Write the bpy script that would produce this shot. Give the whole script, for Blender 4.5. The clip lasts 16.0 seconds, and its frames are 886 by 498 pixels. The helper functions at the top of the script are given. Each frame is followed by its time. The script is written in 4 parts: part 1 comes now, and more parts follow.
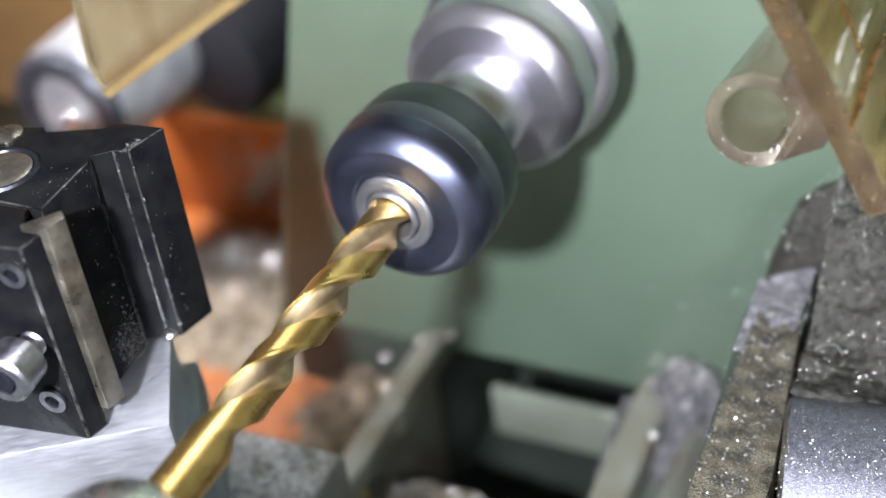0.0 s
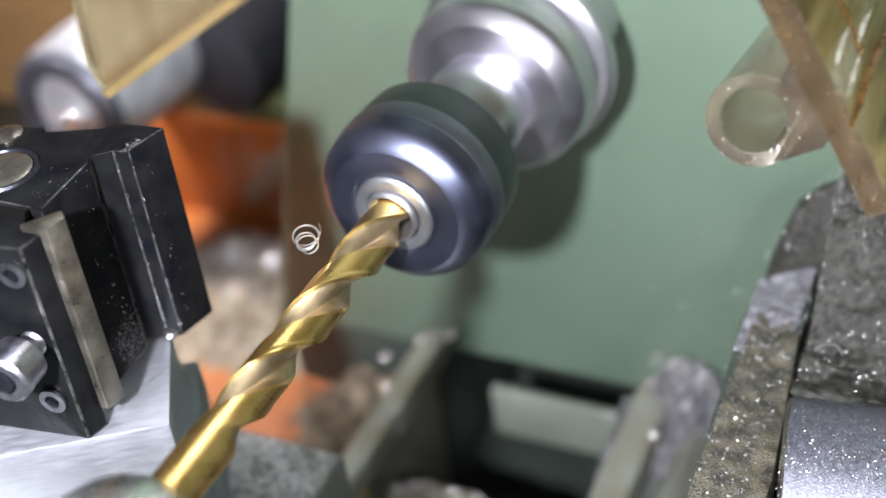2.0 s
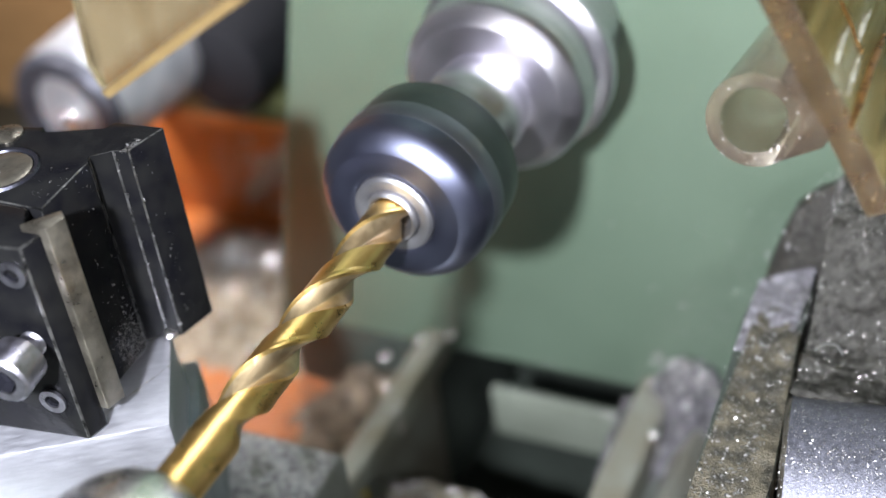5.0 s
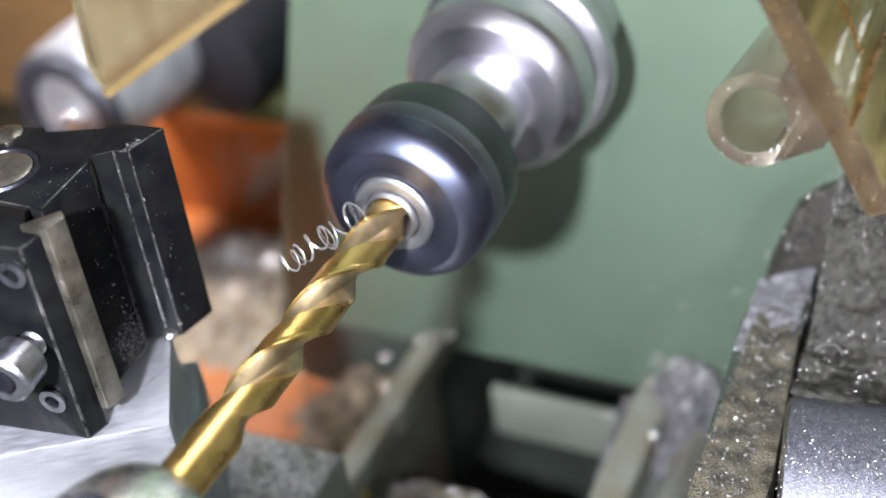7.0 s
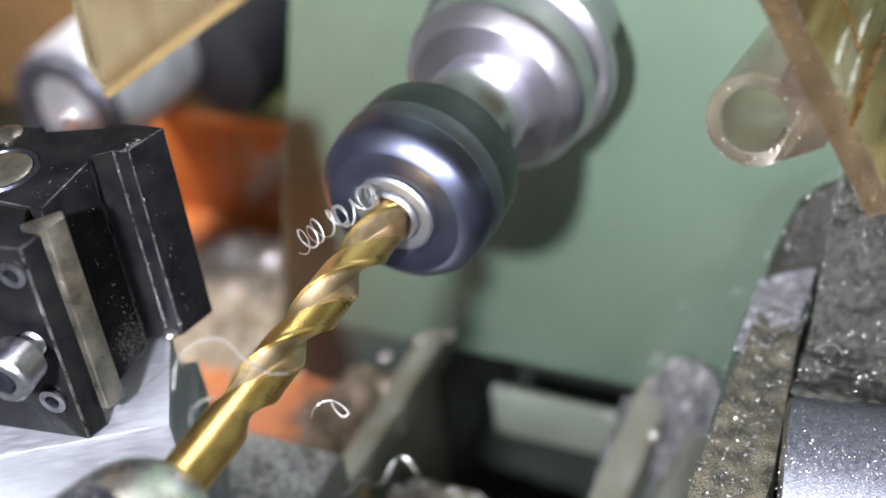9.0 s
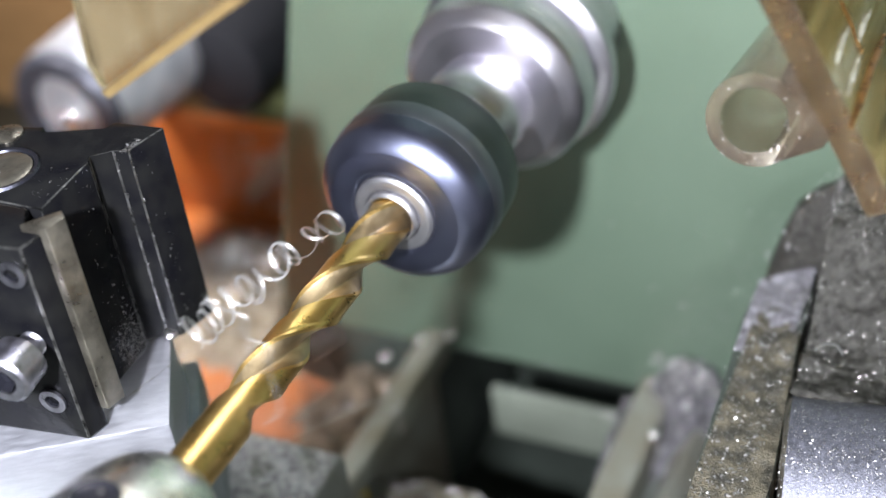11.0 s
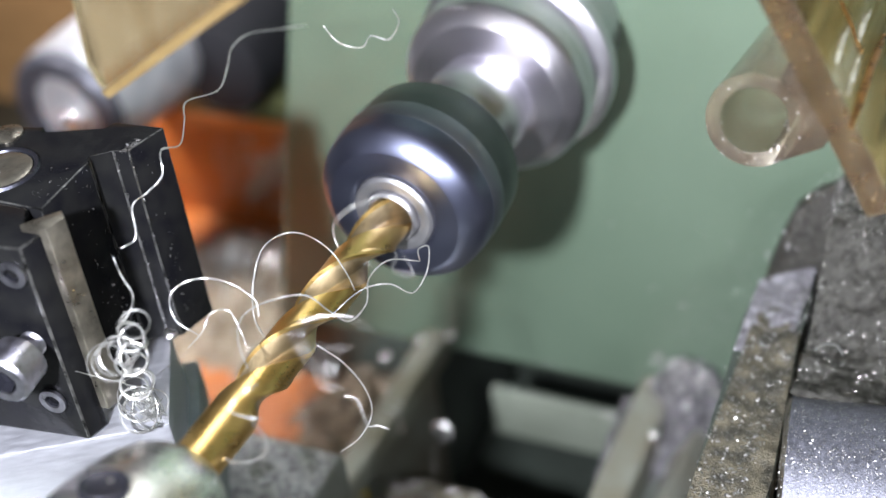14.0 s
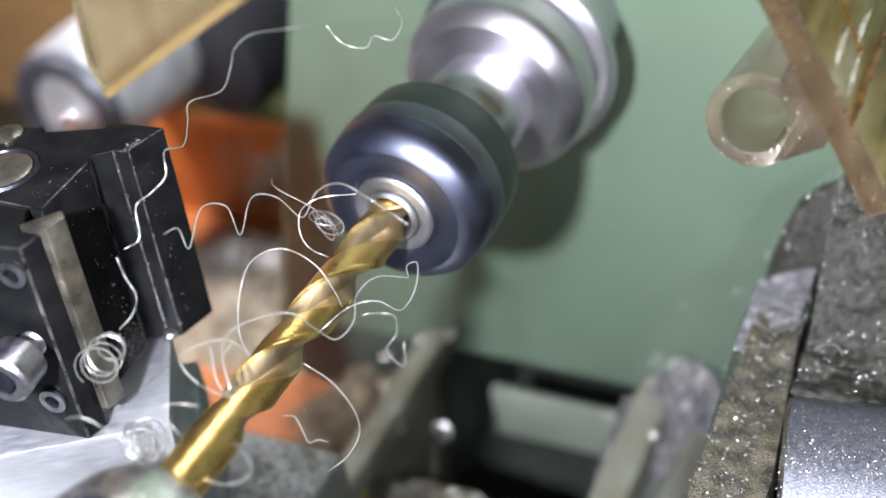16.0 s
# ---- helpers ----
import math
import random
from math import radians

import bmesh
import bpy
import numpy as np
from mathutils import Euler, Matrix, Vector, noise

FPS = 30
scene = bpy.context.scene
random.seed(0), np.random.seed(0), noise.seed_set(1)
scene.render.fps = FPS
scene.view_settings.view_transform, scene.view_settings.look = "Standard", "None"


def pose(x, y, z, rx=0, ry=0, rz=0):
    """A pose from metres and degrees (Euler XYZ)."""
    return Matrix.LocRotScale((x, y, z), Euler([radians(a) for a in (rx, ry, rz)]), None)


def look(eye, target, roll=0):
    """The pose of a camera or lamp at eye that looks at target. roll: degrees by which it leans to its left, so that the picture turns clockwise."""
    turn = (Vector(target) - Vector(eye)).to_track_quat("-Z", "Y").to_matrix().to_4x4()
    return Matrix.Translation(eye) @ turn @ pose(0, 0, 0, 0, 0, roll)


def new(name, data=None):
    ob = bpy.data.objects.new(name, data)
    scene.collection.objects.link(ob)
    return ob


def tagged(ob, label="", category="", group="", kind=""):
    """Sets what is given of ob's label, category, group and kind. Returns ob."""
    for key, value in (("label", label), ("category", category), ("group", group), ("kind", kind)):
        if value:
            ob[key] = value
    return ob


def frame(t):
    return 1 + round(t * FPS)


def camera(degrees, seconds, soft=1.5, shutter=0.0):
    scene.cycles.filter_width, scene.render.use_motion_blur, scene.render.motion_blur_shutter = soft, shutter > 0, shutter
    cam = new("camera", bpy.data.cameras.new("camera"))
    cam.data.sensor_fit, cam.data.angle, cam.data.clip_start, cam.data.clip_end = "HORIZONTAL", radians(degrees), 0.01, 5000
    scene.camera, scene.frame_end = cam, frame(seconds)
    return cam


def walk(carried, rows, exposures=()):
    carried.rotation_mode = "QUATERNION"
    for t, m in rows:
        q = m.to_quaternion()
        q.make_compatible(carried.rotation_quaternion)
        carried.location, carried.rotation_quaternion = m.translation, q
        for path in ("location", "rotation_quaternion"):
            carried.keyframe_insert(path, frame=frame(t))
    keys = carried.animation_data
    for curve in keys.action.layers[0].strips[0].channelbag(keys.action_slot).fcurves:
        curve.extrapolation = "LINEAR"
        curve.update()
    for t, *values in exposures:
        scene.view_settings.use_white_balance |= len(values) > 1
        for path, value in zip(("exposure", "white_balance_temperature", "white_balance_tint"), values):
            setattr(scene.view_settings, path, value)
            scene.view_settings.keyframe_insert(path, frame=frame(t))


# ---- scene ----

AXIS, AXIS_X, AXIS_TURN = 0.2495, -0.0013, -1.3    # the spindle axis: height over the bench, offset, degrees off the bed
cam = camera(36.2, 16.0, 1.5, 0.5)
cam.data.dof.use_dof = True
cam.data.dof.focus_distance = 0.335
cam.data.dof.aperture_fstop = 6.0
VIEW = pose(0.15217, -0.25773, 0.45948, 53.04, 6.176, 23.80)
walk(cam, [(0.0, VIEW), (16.0, VIEW)], [(0.0, 0.0), (16.0, 0.0)])

# ---- world and lamps ----
world = bpy.data.worlds.new("workshop_air")
scene.world = world
world.use_nodes = True
world.node_tree.nodes["Background"].inputs[0].default_value = (0.75, 0.8, 0.9, 1)
world.node_tree.nodes["Background"].inputs[1].default_value = 0.25


def on_axis(y=0.0, spin=0.0):
    """A pose on the spindle axis, y metres along it."""
    return pose(AXIS_X, 0, AXIS, 0, 0, AXIS_TURN) @ Matrix.Translation((0, y, 0)) @ Matrix.Rotation(radians(spin), 4, "Y")


def area_lamp(name, eye, target, size, watts, colour, spread=180):
    data = bpy.data.lights.new(name, "AREA")
    data.shape, data.size, data.energy, data.color = "DISK", size, watts, colour
    data.spread = radians(spread)
    ob = new(name, data)
    ob.matrix_world = look(eye, target)
    return ob


area_lamp("work_lamp_light", (0.086, -0.42, 0.535), (0.0, 0.02, 0.22), 0.030, 12.5, (0.87, 0.91, 1.0))
area_lamp("second_work_lamp_light", (0.31, -0.30, 0.485), (0.0, 0.05, 0.24), 0.05, 1.3, (0.87, 0.91, 1.0))
# unseen narrow fill light, added to brighten the tray and the things behind it
area_lamp("bench_lamp_light", (-0.44, 0.09, 0.66), (-0.25, 0.16, 0.12), 0.05, 0.95, (0.97, 0.96, 1.0), 60)
area_lamp("ceiling_lamp_light", (0.1, 1.15, 2.25), (0.0, 0.2, 0.2), 1.2, 48.0, (0.92, 0.95, 1.0))


# ---- materials ----
def material(name, colour, rough=0.5, metal=0.0, second=None, mix_scale=40.0, grain=900.0, bump=0.15,
             rough_swing=0.12, transmission=0.0, stretch=(1, 1, 1), ior=1.5, spec=0.5, detail=4.0, bump_dist=0.0004):
    m = bpy.data.materials.new(name)
    m.use_nodes = True
    n, l = m.node_tree.nodes, m.node_tree.links
    b = n["Principled BSDF"]
    coord = n.new("ShaderNodeTexCoord")
    mp = n.new("ShaderNodeMapping")
    mp.inputs["Scale"].default_value = stretch
    l.new(coord.outputs["Object"], mp.inputs["Vector"])
    big = n.new("ShaderNodeTexNoise")
    big.inputs["Scale"].default_value, big.inputs["Detail"].default_value = mix_scale, detail
    fine = n.new("ShaderNodeTexNoise")
    fine.inputs["Scale"].default_value, fine.inputs["Detail"].default_value = grain, 3
    l.new(mp.outputs[0], big.inputs["Vector"])
    l.new(mp.outputs[0], fine.inputs["Vector"])
    ramp = n.new("ShaderNodeValToRGB")
    ramp.color_ramp.elements[0].position, ramp.color_ramp.elements[1].position = 0.35, 0.68
    c2 = second or tuple(c * 0.75 for c in colour)
    ramp.color_ramp.elements[0].color = (*c2, 1)
    ramp.color_ramp.elements[1].color = (*colour, 1)
    l.new(big.outputs["Fac"], ramp.inputs["Fac"])
    l.new(ramp.outputs[0], b.inputs["Base Color"])
    rr = n.new("ShaderNodeMapRange")
    rr.inputs["To Min"].default_value = max(0.03, rough - rough_swing)
    rr.inputs["To Max"].default_value = min(1.0, rough + rough_swing)
    mixf = n.new("ShaderNodeMath")
    mixf.operation = "MULTIPLY_ADD"
    mixf.inputs[1].default_value = 0.5
    half = n.new("ShaderNodeMath")
    half.operation = "MULTIPLY"
    half.inputs[1].default_value = 0.5
    l.new(big.outputs["Fac"], half.inputs[0])
    l.new(fine.outputs["Fac"], mixf.inputs[0])
    l.new(half.outputs[0], mixf.inputs[2])
    rr.inputs["From Min"].default_value, rr.inputs["From Max"].default_value = 0.3, 0.7
    l.new(mixf.outputs[0], rr.inputs["Value"])
    l.new(rr.outputs[0], b.inputs["Roughness"])
    b.inputs["Metallic"].default_value = metal
    b.inputs["IOR"].default_value = ior
    b.inputs["Transmission Weight"].default_value = transmission
    b.inputs["Specular IOR Level"].default_value = spec
    if bump:
        bp = n.new("ShaderNodeBump")
        bp.inputs["Strength"].default_value, bp.inputs["Distance"].default_value = bump, bump_dist
        l.new(fine.outputs["Fac"], bp.inputs["Height"])
        l.new(bp.outputs[0], b.inputs["Normal"])
    return m


GREEN = material("green_machine_paint", (0.100, 0.138, 0.099), 0.42, 0, (0.086, 0.120, 0.085), 14, 300, 0.08)
NUT = material("blued_steel", (0.185, 0.195, 0.275), 0.35, 1, (0.13, 0.14, 0.21), 60, 1500, 0.04, 0.06)
NUT_DARK = material("dark_blued_steel", (0.085, 0.095, 0.10), 0.42, 1, None, 60, 1500, 0.04, 0.06)
STEEL = material("turned_steel", (0.60, 0.58, 0.64), 0.33, 1, (0.48, 0.465, 0.51), 50, 1200, 0.05, 0.08, stretch=(1, 6, 1))
BAR = material("bright_bar_steel", (0.50, 0.49, 0.51), 0.45, 1, None, 90, 1500, 0.05, 0.08)
BAR_DULL = material("oily_grey_bar", (0.13, 0.13, 0.155), 0.5, 0.6, (0.075, 0.075, 0.09), 700, 2400, 0.35, 0.15)
CHUCK_STEEL = material("satin_chuck_steel", (0.90, 0.88, 0.86), 0.29, 1, (0.78, 0.76, 0.74), 70, 1200, 0.1, 0.1)
GOLD = material("titanium_nitride_gold", (0.84, 0.58, 0.22), 0.32, 1, (0.70, 0.46, 0.15), 120, 1600, 0.06, 0.09)
GOLD_DULL = material("ground_gold_land", (0.74, 0.57, 0.34), 0.42, 1, (0.36, 0.265, 0.15), 75, 1600, 0.12, 0.1)
BLACK = material("black_oxide_steel", (0.0042, 0.0042, 0.0054), 0.22, 0.0, (0.009, 0.009, 0.009), 130, 900, 0.12, 0.08, spec=0.055)
SCREW = material("zinc_screw", (0.56, 0.55, 0.62), 0.34, 1, (0.36, 0.35, 0.40), 300, 1500, 0.1)
# dark colour holds the shade inside sockets and holes
SOCKET = material("socket_shadow_steel", (0.05, 0.05, 0.065), 0.34, 0.8)
GIB = material("worn_gib_steel", (0.30, 0.275, 0.225), 0.34, 0.9, (0.15, 0.135, 0.11), 160, 900, 0.3, 0.12)
YELLOW = material("bright_yellow_plastic", (0.72, 0.52, 0.03), 0.4, 0, (0.60, 0.42, 0.03), 200, 900, 0.2)
HOUSING = material("dull_machined_steel", (0.47, 0.47, 0.49), 0.36, 0.5, (0.36, 0.36, 0.38), 70, 900, 0.1, 0.1)
COLLAR = material("dark_machined_steel", (0.07, 0.07, 0.085), 0.45, 0.6, (0.05, 0.05, 0.06), 90, 900, 0.1, 0.1)
SLIDE = material("scraped_slide_steel", (0.56, 0.56, 0.61), 0.46, 0.85, (0.47, 0.47, 0.52), 260, 900, 0.25, 0.14, stretch=(0.6, 3, 3))
SLIDE_SIDE = material("slide_flank_paint", (0.12, 0.15, 0.15), 0.4, 0.3, (0.2, 0.24, 0.25), 60, 400, 0.2)
GREY_GREEN = material("faded_green_iron", (0.14, 0.155, 0.125), 0.5, 0, (0.10, 0.112, 0.088), 30, 300, 0.2)
BAND = material("pale_blued_steel", (0.17, 0.18, 0.21), 0.45, 1, (0.14, 0.15, 0.175), 60, 1500, 0.04, 0.06)
WORN = material("worn_black_edge", (0.15, 0.147, 0.14), 0.3, 0.7, (0.012, 0.012, 0.012), 260, 1200, 0.2, 0.1)
FLECK_BRIGHT = material("shiny_chip_steel", (0.50, 0.49, 0.50), 0.48, 1, (0.28, 0.265, 0.25), 500, 900, 0.1)
BEAD = material("mirror_bead", (0.9, 0.9, 0.9), 0.08, 1, (0.85, 0.85, 0.85), 60, 300, 0.0, 0.02)
CAST = material("grey_cast_iron", (0.26, 0.27, 0.25), 0.45, 0.7, (0.17, 0.18, 0.16), 60, 500, 0.3, 0.15)
RAIL = material("greasy_ground_way", (0.34, 0.345, 0.30), 0.46, 0.6, (0.25, 0.22, 0.165), 40, 500, 0.2, 0.15)
SWARF = material("packed_swarf", (0.060, 0.057, 0.049), 0.5, 0.5, (0.022, 0.020, 0.017), 420, 1700, 0.7, 0.2, bump_dist=0.001)
SWARF_GREY = material("grey_fine_swarf", (0.52, 0.53, 0.53), 0.42, 0.5, (0.16, 0.165, 0.17), 420, 1700, 0.7, 0.2, bump_dist=0.001)
SWARF_MID = material("lilac_grey_swarf", (0.11, 0.105, 0.113), 0.45, 0.5, (0.07, 0.065, 0.07), 300, 700, 0.9, 0.2, bump_dist=0.002)
SWARF_LILAC = material("pale_lilac_dust", (0.25, 0.24, 0.265), 0.5, 0.3, (0.11, 0.10, 0.11), 300, 1700, 0.7, 0.2, bump_dist=0.001)
SWARF_TAN = material("tan_oily_swarf", (0.115, 0.098, 0.066), 0.55, 0.2, (0.034, 0.031, 0.024), 240, 1700, 0.7, 0.2, bump_dist=0.001)
SWARF_BROWN = material("brown_oily_swarf", (0.24, 0.18, 0.12), 0.5, 0.3, (0.055, 0.040, 0.026), 160, 700, 0.9, 0.2, bump_dist=0.002)
SWARF_PALE = material("pale_swarf", (0.52, 0.43, 0.32), 0.5, 0.2, (0.19, 0.145, 0.10), 120, 500, 0.9, 0.2, bump_dist=0.003)
FLECK = material("bright_chip_steel", (0.38, 0.37, 0.355), 0.3, 1, (0.16, 0.15, 0.135), 300, 900, 0.1)
CURL = material("fresh_curled_chip", (0.56, 0.555, 0.55), 0.36, 0.85, (0.44, 0.43, 0.42), 300, 1200, 0.1, 0.1)
AMBER = material("yellowed_polycarbonate", (0.52, 0.43, 0.27), 0.16, 0, (0.40, 0.31, 0.17), 60, 300, 0.3, 0.1, transmission=0.95, ior=1.25, stretch=(3, 1, 0.4))
AMBER_STREAK = material("streaky_yellowed_sheet", (0.62, 0.58, 0.46), 0.12, 0, (0.12, 0.055, 0.012), 48, 300, 0.9, 0.12, transmission=0.9, ior=1.25, stretch=(2.2, 0.22, 2.2), bump_dist=0.001)
for spot, tint in ((0.36, (0.05, 0.020, 0.004, 1)), (0.46, (0.27, 0.16, 0.035, 1)), (0.57, (0.36, 0.28, 0.11, 1))):
    AMBER_STREAK.node_tree.nodes["Color Ramp"].color_ramp.elements.new(spot).color = tint
RUST = material("rusty_oil", (0.17, 0.085, 0.022), 0.3, 0, (0.07, 0.032, 0.008), 300, 600, 0.2, transmission=0.6, ior=1.3)
# its pale colour stands in for white highlights on the wet sheet
WET_GLINT = material("wet_glint_film", (0.46, 0.46, 0.42), 0.2, 0, (0.26, 0.24, 0.18), 260, 600, 0.3, transmission=0.6, ior=1.3)
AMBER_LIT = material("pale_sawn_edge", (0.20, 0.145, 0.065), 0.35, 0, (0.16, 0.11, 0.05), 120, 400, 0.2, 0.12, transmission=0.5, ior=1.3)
AMBER_TUBE = material("smoky_plastic_tube", (0.58, 0.49, 0.41), 0.14, 0, (0.42, 0.32, 0.24), 120, 300, 0.4, 0.1, transmission=0.96, ior=1.2)
AMBER_EDGE = material("browned_sawn_edge", (0.36, 0.27, 0.195), 0.22, 0, (0.17, 0.115, 0.075), 60, 400, 0.2, 0.12, transmission=0.95, ior=1.3)
ORANGE = material("orange_tray_paint", (0.60, 0.185, 0.030), 0.5, 0, (0.36, 0.12, 0.040), 14, 200, 0.2)
RUBBER = material("black_plastic", (0.010, 0.010, 0.012), 0.7, 0, None, 60, 500, 0.1, spec=0.15)
OLIVE = material("olive_paint", (0.085, 0.092, 0.035), 0.5, 0, None, 30, 300, 0.1)
WOOD = material("brown_wood", (0.38, 0.21, 0.085), 0.55, 0, (0.28, 0.15, 0.06), 12, 200, 0.2, stretch=(1, 1, 6))
PLASTER = material("painted_plaster", (0.60, 0.60, 0.60), 0.7, 0, (0.52, 0.52, 0.52), 2, 60, 0.2, bump_dist=0.003)
CONCRETE = material("concrete", (0.3, 0.3, 0.29), 0.8, 0, (0.22, 0.22, 0.21), 3, 80, 0.3, bump_dist=0.003)
TRAY = material("oily_dark_sheet", (0.05, 0.06, 0.05), 0.35, 0.2, (0.03, 0.035, 0.03), 20, 300, 0.2)


# ---- mesh tools ----
def finish(bm, name, mat, smooth=35):
    bmesh.ops.recalc_face_normals(bm, faces=bm.faces)
    me = bpy.data.meshes.new(name)
    bm.to_mesh(me)
    bm.free()
    for p in me.polygons:
        p.use_smooth = True
    me.set_sharp_from_angle(angle=radians(smooth))
    me.materials.append(mat)
    return me


def part(name, bm, mat, parent, label=""):
    ob = new(name, finish(bm, name, mat))
    ob.parent = parent
    return tagged(ob, label)


def thing(name, label, category, group="", kind="", at=None):
    ob = new(name)
    ob.empty_display_size = 0.01
    if at is not None:
        ob.matrix_world = at
    return tagged(ob, label, category, group, kind)


def solo(name, bm, mat, label, category, group="", kind="", at=None):
    ob = new(name, finish(bm, name, mat))
    if at is not None:
        ob.matrix_world = at
    return tagged(ob, label, category, group, kind)


def block(x0, x1, y0, y1, z0, z1, bevel=0.0008, segments=2, bm=None, m=None):
    bm = bm or bmesh.new()
    made = bmesh.ops.create_cube(bm, size=1)["verts"]
    for v in made:
        v.co = Vector((x0 + (v.co.x + 0.5) * (x1 - x0), y0 + (v.co.y + 0.5) * (y1 - y0), z0 + (v.co.z + 0.5) * (z1 - z0)))
    if bevel:
        edges = {e for v in made for e in v.link_edges}
        made = bmesh.ops.bevel(bm, geom=list(edges), offset=bevel, segments=segments, affect="EDGES", profile=0.5)["verts"]
    if m is not None:
        bmesh.ops.transform(bm, matrix=m, verts=bm.verts)
    return bm


def prism(outline, z0, z1, bevel=0.0006, m=None, worn=False):
    """An upright prism over an outline of (x, y)."""
    bm = bmesh.new()
    low = [bm.verts.new((x, y, z0)) for x, y in outline]
    top = [bm.verts.new((x, y, z1)) for x, y in outline]
    bm.faces.new(low[::-1])
    bm.faces.new(top)
    for i in range(len(low)):
        j = (i + 1) % len(low)
        bm.faces.new((low[i], low[j], top[j], top[i]))
    if bevel:
        made = bmesh.ops.bevel(bm, geom=list(bm.edges), offset=bevel, segments=2, affect="EDGES", profile=0.5)
        if worn:
            for f in made["faces"]:
                f.material_index = 1
    if m is not None:
        bmesh.ops.transform(bm, matrix=m, verts=bm.verts)
    return bm


def revolve(profile, segments=72, m=None, bm=None):
    """A turned shape about the y axis from a profile of (y, radius)."""
    bm = bm or bmesh.new()
    rings = []
    for y, r in profile:
        if r < 1e-6:
            rings.append([bm.verts.new((0, y, 0))])
        else:
            rings.append([bm.verts.new((r * math.cos(2 * math.pi * i / segments), y, r * math.sin(2 * math.pi * i / segments)))
                          for i in range(segments)])
    for a, b in zip(rings, rings[1:]):
        for i in range(segments):
            j = (i + 1) % segments
            if len(a) == 1 and len(b) == 1:
                continue
            if len(a) == 1:
                bm.faces.new((a[0], b[i], b[j]))
            elif len(b) == 1:
                bm.faces.new((a[i], a[j], b[0]))
            else:
                bm.faces.new((a[i], a[j], b[j], b[i]))
    if m is not None:
        bmesh.ops.transform(bm, matrix=m, verts=bm.verts)
    return bm


def ribbon(points, width, thick, twist=0.0, bm=None, taper=0.35):
    """A thin curled strip of metal along points."""
    bm = bm or bmesh.new()
    pts = [Vector(p) for p in points]
    up = Vector((0.3, 0.2, 0.93))
    rings = []
    for i, p in enumerate(pts):
        d = (pts[min(i + 1, len(pts) - 1)] - pts[max(i - 1, 0)]).normalized()
        side = d.cross(up)
        side = side.normalized() if side.length > 1e-4 else d.orthogonal().normalized()
        up = side.cross(d).normalized()
        s = min(1.0, taper + min(i, len(pts) - 1 - i) / 6)
        a = twist * i
        u = side * math.cos(a) + up * math.sin(a)
        v = up * math.cos(a) - side * math.sin(a)
        rings.append([bm.verts.new(p + u * (width / 2 * s * cx) + v * (thick / 2 * cy))
                      for cx, cy in ((-1, 0), (-0.5, 1), (0.5, 1), (1, 0), (0.5, -1), (-0.5, -1))])
    for a, b in zip(rings, rings[1:]):
        for i in range(6):
            j = (i + 1) % 6
            bm.faces.new((a[i], a[j], b[j], b[i]))
    bm.faces.new(rings[0])
    bm.faces.new(rings[-1][::-1])
    return bm


def spline(knots, steps=10):
    """A smooth line through the knots."""
    k = [Vector(p) for p in knots]
    k = [2 * k[0] - k[1]] + k + [2 * k[-1] - k[-2]]
    out = []
    for a, b, c, d in zip(k, k[1:], k[2:], k[3:]):
        for i in range(steps):
            t = i / steps
            out.append(0.5 * (2 * b + (c - a) * t + (2 * a - 5 * b + 4 * c - d) * t * t + (3 * b - a - 3 * c + d) * t ** 3))
    out.append(k[-2])
    return out


def flecks(name, spots, seed, low, high, mat, label, category, spread=0.5):
    """Loose chips, far too many to count: small bent slivers at spots of (place, normal)."""
    rng = random.Random(seed)
    verts, faces = [], []
    for place, normal in spots:
        size = low + (high - low) * rng.random() ** 3
        n = (Vector(normal) + Vector([rng.uniform(-1, 1) for _ in range(3)]) * spread).normalized()
        u = n.orthogonal().normalized()
        u.rotate(Matrix.Rotation(rng.uniform(0, 6.28), 3, n))
        v = n.cross(u)
        ln, wd = size * rng.uniform(0.7, 1.8), size * rng.uniform(0.3, 0.7)
        c = Vector(place) + Vector(normal) * size * 0.3
        k = len(verts)
        verts += [c - u * ln / 2 - v * wd / 2, c - u * ln / 2 + v * wd / 2, c + n * wd * 0.4 + v * wd / 2,
                  c + n * wd * 0.4 - v * wd / 2, c + u * ln / 2 + v * wd * 0.4, c + u * ln / 2 - v * wd * 0.4]
        faces += [(k, k + 3, k + 2, k + 1), (k + 3, k + 5, k + 4, k + 2)]
    me = bpy.data.meshes.new(name)
    me.from_pydata([tuple(v) for v in verts], [], faces)
    me.materials.append(mat)
    return tagged(new(name, me), label, category, kind="stuff")


def heap(name, x0, x1, y0, y1, height, mat, label, seed, rough=0.004, cells=70):
    """An uneven heap over a stretch of floor; height(u, v) in metres."""
    bm = bmesh.new()
    grid = []
    for i in range(cells + 1):
        row = []
        for j in range(cells + 1):
            x, y = x0 + (x1 - x0) * i / cells, y0 + (y1 - y0) * j / cells
            z = height(x, y)
            z += rough * (noise.noise(Vector((x * 90 + seed, y * 90, 0))) + 0.6 * noise.noise(Vector((x * 260, y * 260 + seed, 3))))
            row.append(bm.verts.new((x, y, z)))
        grid.append(row)
    for i in range(cells):
        for j in range(cells):
            bm.faces.new((grid[i][j], grid[i + 1][j], grid[i + 1][j + 1], grid[i][j + 1]))
    ob = solo(name, bm, mat, label, "swarf", kind="stuff")
    return ob


